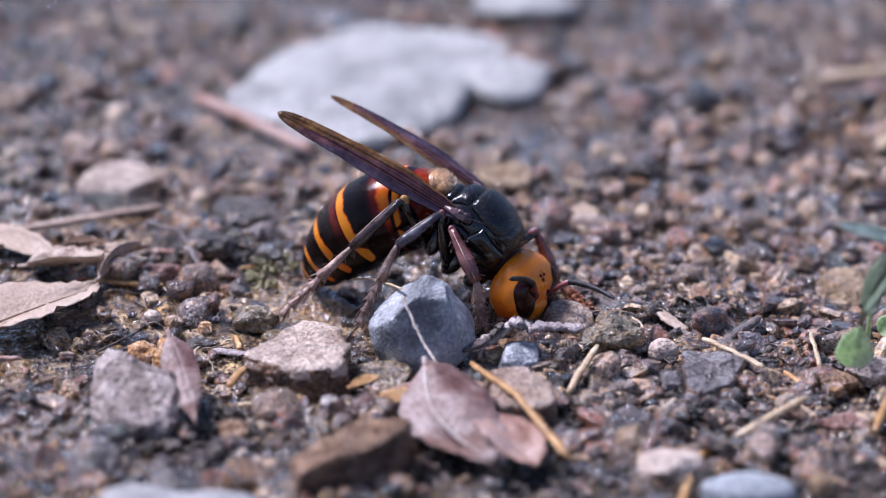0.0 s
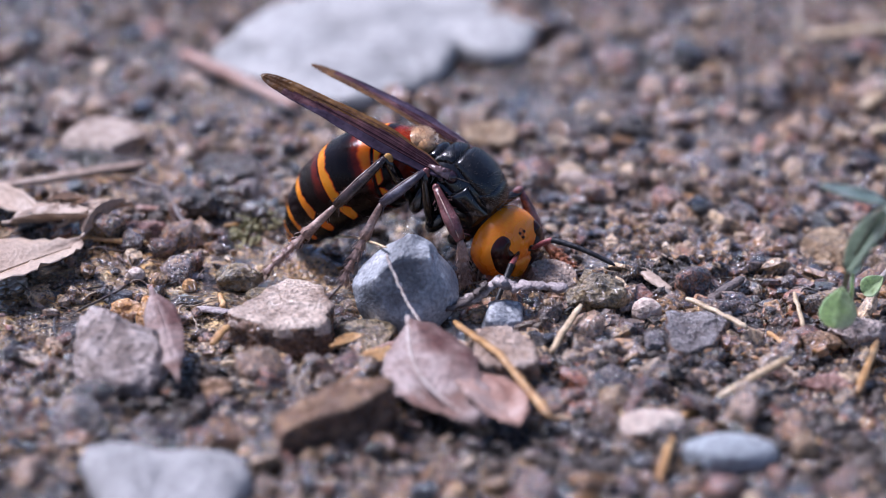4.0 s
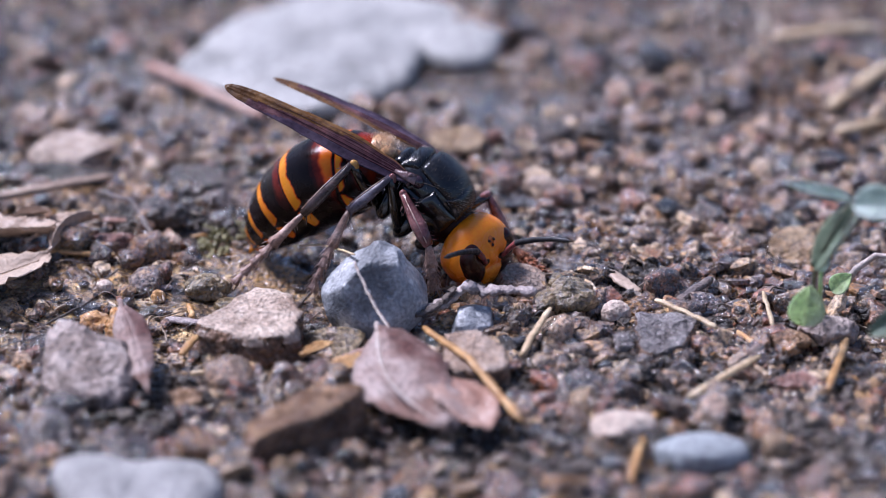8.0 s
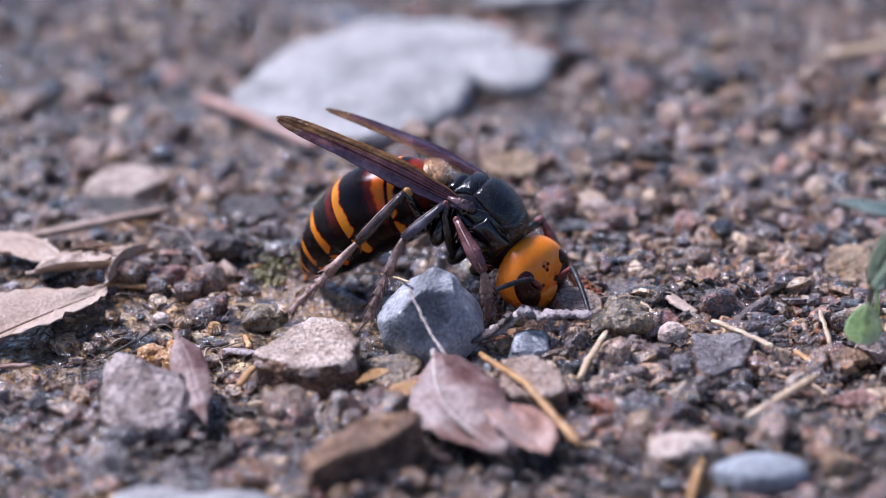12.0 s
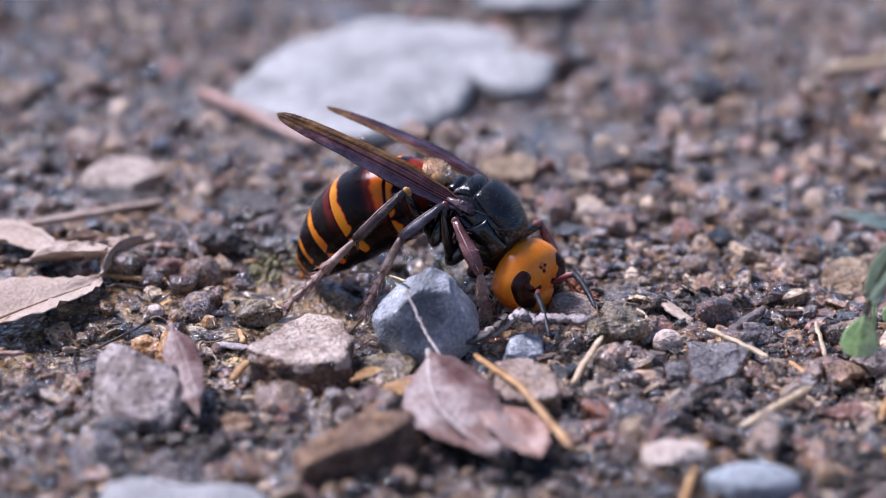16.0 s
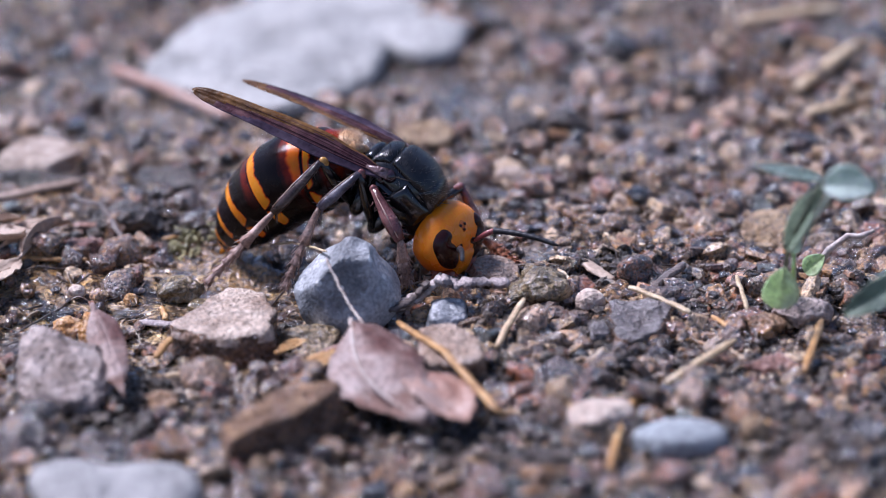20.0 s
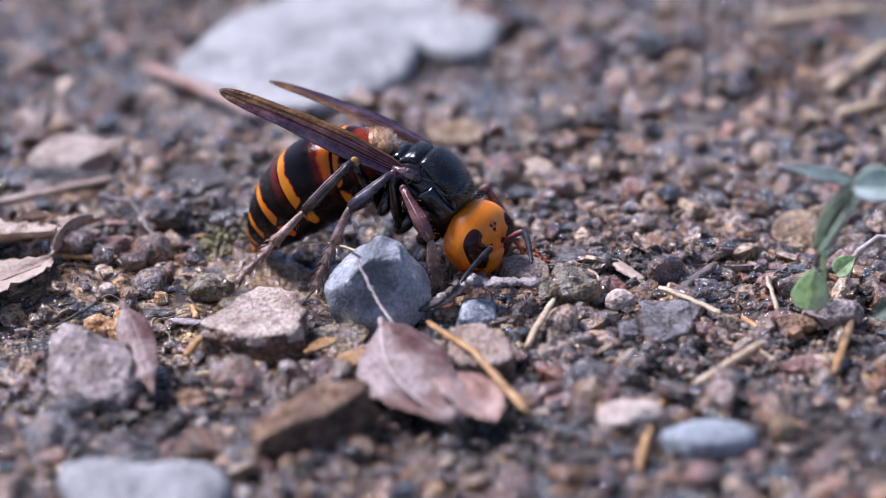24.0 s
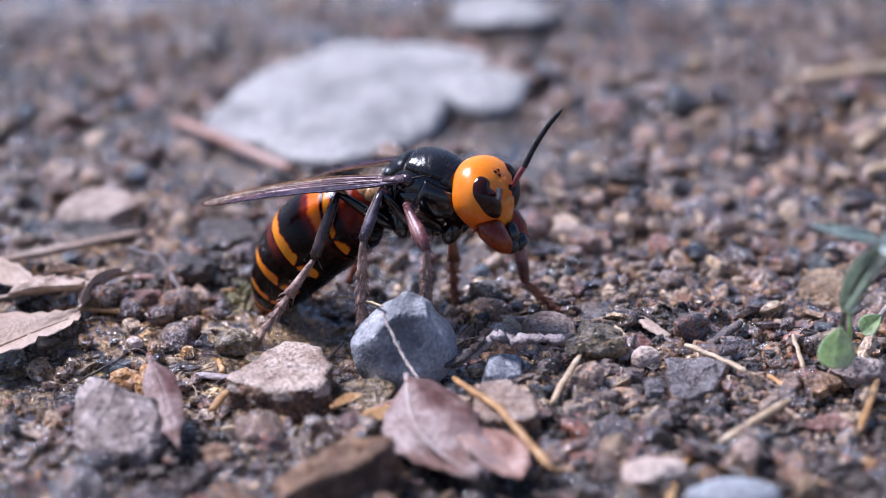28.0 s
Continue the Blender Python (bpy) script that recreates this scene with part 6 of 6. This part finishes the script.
# antennae in the head's space: (seconds, near scape yaw, lift, whip yaw, lift, far scape yaw, lift, whip yaw, lift)
ANTENNA_KEYS = [
    (0, -95, 52, -82, 30, 20, 45, -20, 22), (2.4, -95, 52, -82, 30, 20, 45, -20, 22), (3, -50, -20, -60, -50, 25, 30, 20, -10), (5.5, -95, 52, -78, 30, 10, 56, 6, 36), (10.3, -95, 52, -78, 30, 10, 56, 6, 36),
    (11, -95, 52, -80, 34, 12, 52, -34, 2), (12, -95, 50, -80, 32, 12, 52, -32, 6), (15, -95, 50, -80, 32, 12, 52, -32, 6), (16, -54, 20, -36, 8, 20, 36, -30, 14), (16.5, -54, 20, -30, 6, 20, 36, 5, 12), (18.5, -54, 25, -49, 28, 20, 38, 12, 20), (21, -54, 25, -49, 28, 20, 36, 14, 6),
    (24, -54, 25, -74, 6, 18, 36, -45, 10), (25, -56, 26, -56, 28, 12, 28, 44, 14), (25.6, -62, 12, -63, 14, -3, 46, 7, 36), (26, -50, -10, -67, -41, 20, 20, 30, 15), (26.4, -38, 8, -36, 10, 25, -20, 20, -60),
    (26.8, -33, 14, -31, 13, 35, 5, 40, -20), (27, -56, 16, -54, 10, 20, 50, 30, 55), (28, -58, 20, -57, 15, 20, 50, 25, 58),
]
# feet on the ground: (seconds, foot x, y, z, ankle's lean towards the body x, y, z), one table a leg
FOOT_KEYS = {
    ("hind", -1): [(0, -12.0, -12.1, 0.8, 8.5, 2.6, 9.6), (25, -12.0, -12.1, 0.8, 8.5, 2.6, 9.6), (27, -12.6, -12.2, 0.3, 6.3, 3.3, 10.6), (28, -12.7, -12.6, 0.3, 6.6, 3.4, 10.4)],
    ("mid", -1): [(0, -1.9, -10.8, 1.0, 4.0, 2.4, 10.0), (25.8, -1.9, -10.8, 1.0, 4.0, 2.4, 10.0), (26.2, -3.0, -9.5, 3.4, 1.6, 0.5, 10.6), (26.5, -2.7, -9.0, 0.8, 1.8, 0, 11.0), (27.4, -2.7, -9.0, 0.8, 1.8, 0, 11.0), (28, 0.4, -9.6, 3.0, 0.4, 0.4, 10.6)],
    ("front", -1): [(0, 12.6, -6.0, 1.4, -0.1, -1.3, 6.0), (25.7, 12.6, -6.0, 1.4, -0.1, -1.3, 6.0), (26.0, 12.4, -10.0, 4.9, -1.8, 0.2, 6.0), (26.4, 12.3, -13.2, 8.2, -3.2, 1.2, 6.0), (27.2, 12.4, -13.4, 8.2, -3.2, 1.2, 6.0), (28, 10.3, -11.8, 8.9, 0.3, -0.3, 6.0)],
    ("hind", 1): [(0, -10.6, 10.0, 0.2, 6.5, -1.5, 6.0), (25, -10.6, 10.0, 0.2, 6.5, -1.5, 6.0), (28, -10.2, 10.0, 0.2, 5.0, -1.0, 9.0)],
    ("mid", 1): [(0, 8.0, 13.0, 0.3, -1.0, -3.0, 7.0), (25.5, 8.0, 13.0, 0.3, -1.0, -3.0, 7.0), (26.4, 7.0, 8.0, 0.3, -0.6, -1.0, 8.0), (28, 6.2, 7.0, 0.2, 0.2, -0.6, 8.0)],
    ("front", 1): [(0, 23.2, 4.6, 1.0, -5.9, 2.6, 2.4), (25.4, 23.2, 4.6, 1.0, -5.9, 2.6, 2.4), (26.2, 21.0, 6.6, 2.0, -4.6, 1.0, 4.2), (26.6, 19.6, 6.6, 0.6, -3.8, 1.3, 4.2), (28, 21.0, 6.9, 0.5, -5.0, 0.2, 4.0)],
}
# where each knee is held: (seconds, x, y, z); the far legs' knees only lean a way from the middle of the limb
KNEE_KEYS = {
    ("hind", -1): [(0, 1.2, -7.1, 16.2), (25, 1.2, -7.1, 16.2), (26.6, -4.0, -4.6, 18.2), (28, -4.4, -4.4, 18.4)],
    ("mid", -1): [(0, 5.8, -5.8, 14.9), (25.2, 5.8, -5.8, 14.9), (26.4, 0.8, -6.0, 17.6), (27.2, 0.2, -6.0, 17.8), (28, 1.6, -6.4, 18.0)],
    ("front", -1): [(0, 9.2, -6.5, 13.0), (25.4, 9.2, -6.5, 13.0), (26.4, 5.2, -8.0, 17.6), (27, 4.7, -8.0, 18.0), (28, 6.5, -8.0, 18.6)],
}
KNEE_WAYS = {("hind", 1): (-1, 0.3, 0.0), ("mid", 1): (0, 0.7, 1), ("front", 1): (0.5, 0.4, 1)}


def key_at(rows, t):
    """The row's numbers at t, eased between keys."""
    if t <= rows[0][0]:
        return rows[0][1:]
    for a, b in zip(rows, rows[1:]):
        if t <= b[0]:
            u = (t - a[0]) / (b[0] - a[0])
            u = u * u * (3 - 2 * u)
            return [p + (q - p) * u for p, q in zip(a[1:], b[1:])]
    return rows[-1][1:]


def way(yaw, lift):
    a, b = radians(yaw), radians(lift)
    return Vector((math.cos(b) * math.cos(a), math.cos(b) * math.sin(a), math.sin(b)))


def thorax_pose(t):
    x, y, z, pitch, yaw = key_at(THORAX_KEYS, t)
    return at(x, y, z, 0, pitch, yaw)


def leg_poses(pair, s, t):
    hip, fe, ti, ta = LEG_PLAN[pair]
    body = thorax_pose(t)
    h = (body @ (Vector((hip[0], hip[1] * s, hip[2])) * MM)) / MM
    fx, fy, fz, lx, ly, lz = key_at(FOOT_KEYS[pair, s], t)
    foot = Vector((fx, fy, fz))
    ankle = foot + Vector((lx, ly, lz)).normalized() * ta
    reach = ankle - h
    d = min(reach.length, (fe + ti) * 0.995)
    if reach.length > d:
        ankle = h + reach.normalized() * d
    u = (ankle - h).normalized()
    a = (fe * fe - ti * ti + d * d) / (2 * d)
    rise = math.sqrt(max(0.0, fe * fe - a * a))
    pole = Vector(key_at(KNEE_KEYS[pair, s], t)) - (h + u * a) if (pair, s) in KNEE_KEYS else Vector(KNEE_WAYS[pair, s])
    pole = (pole - u * pole.dot(u)).normalized()
    knee = h + u * a + pole * rise
    return axes(h, knee - h, pole), axes(knee, ankle - knee, pole), axes(ankle, foot - ankle, Vector((0, 0, 1)) + pole * 0.3)


def motions():
    times = [0.25 * i for i in range(100)] + [25 + 0.1 * i for i in range(31)]
    mid = Vector((-5, 0, 9)) * MM
    walk(thorax, [(t, thorax_pose(t)) for t in times])
    rows = []
    for t in times:
        dx, dy, dz, pitch, yaw = key_at(ABDOMEN_KEYS, t)
        pitch += 0.5 * math.sin(t * 2.6)
        rows.append((t, Matrix.Translation(mid + Vector((dx, dy, dz)) * MM) @ pose(0, 0, 0, 0, pitch, yaw) @ Matrix.Translation(-mid)))
    walk(abdomen, rows)
    rows = []
    for t in times:
        rows.append((t, at(*key_at(HEAD_KEYS, t))))
    walk(head, rows)
    for s, scape, flagellum in antennae:
        first, second = [], []
        for t in times:
            k = key_at(ANTENNA_KEYS, t)
            a, b, c, d = k[:4] if s < 0 else k[4:]
            root = Vector((3.05, 1.5 * s, 1.5))
            e = way(a, b)
            first.append((t, axes(root, e, (0.2, 0, 1))))
            second.append((t, axes(root + e * 3.1, way(c, d), (0.2, 0.1, 1))))
        walk(scape, first)
        walk(flagellum, second)
    for s, wing in wings.items():
        rows = []
        for t in times:
            k = key_at(WING_KEYS, t)
            dx, dy, dz, lean = k[:4] if s < 0 else k[4:]
            base = (thorax_pose(t) @ (Vector((-2.3, 3.8 * s, 2.2)) * MM)) / MM
            along = -(Matrix.Rotation(radians(key_at(THORAX_KEYS, t)[4]), 3, "Z") @ Vector((dx, dy, dz)))
            up = Matrix.Rotation(radians(lean), 3, along.normalized()) @ Vector((0, 0, 1))
            rows.append((t, axes(base, along, up)))
        walk(wing, rows)
    for (pair, s), pieces in legs.items():
        rows = [(t, leg_poses(pair, s, t)) for t in times]
        for i, ob in enumerate(pieces):
            walk(ob, [(t, p[i]) for t, p in rows])


motions()
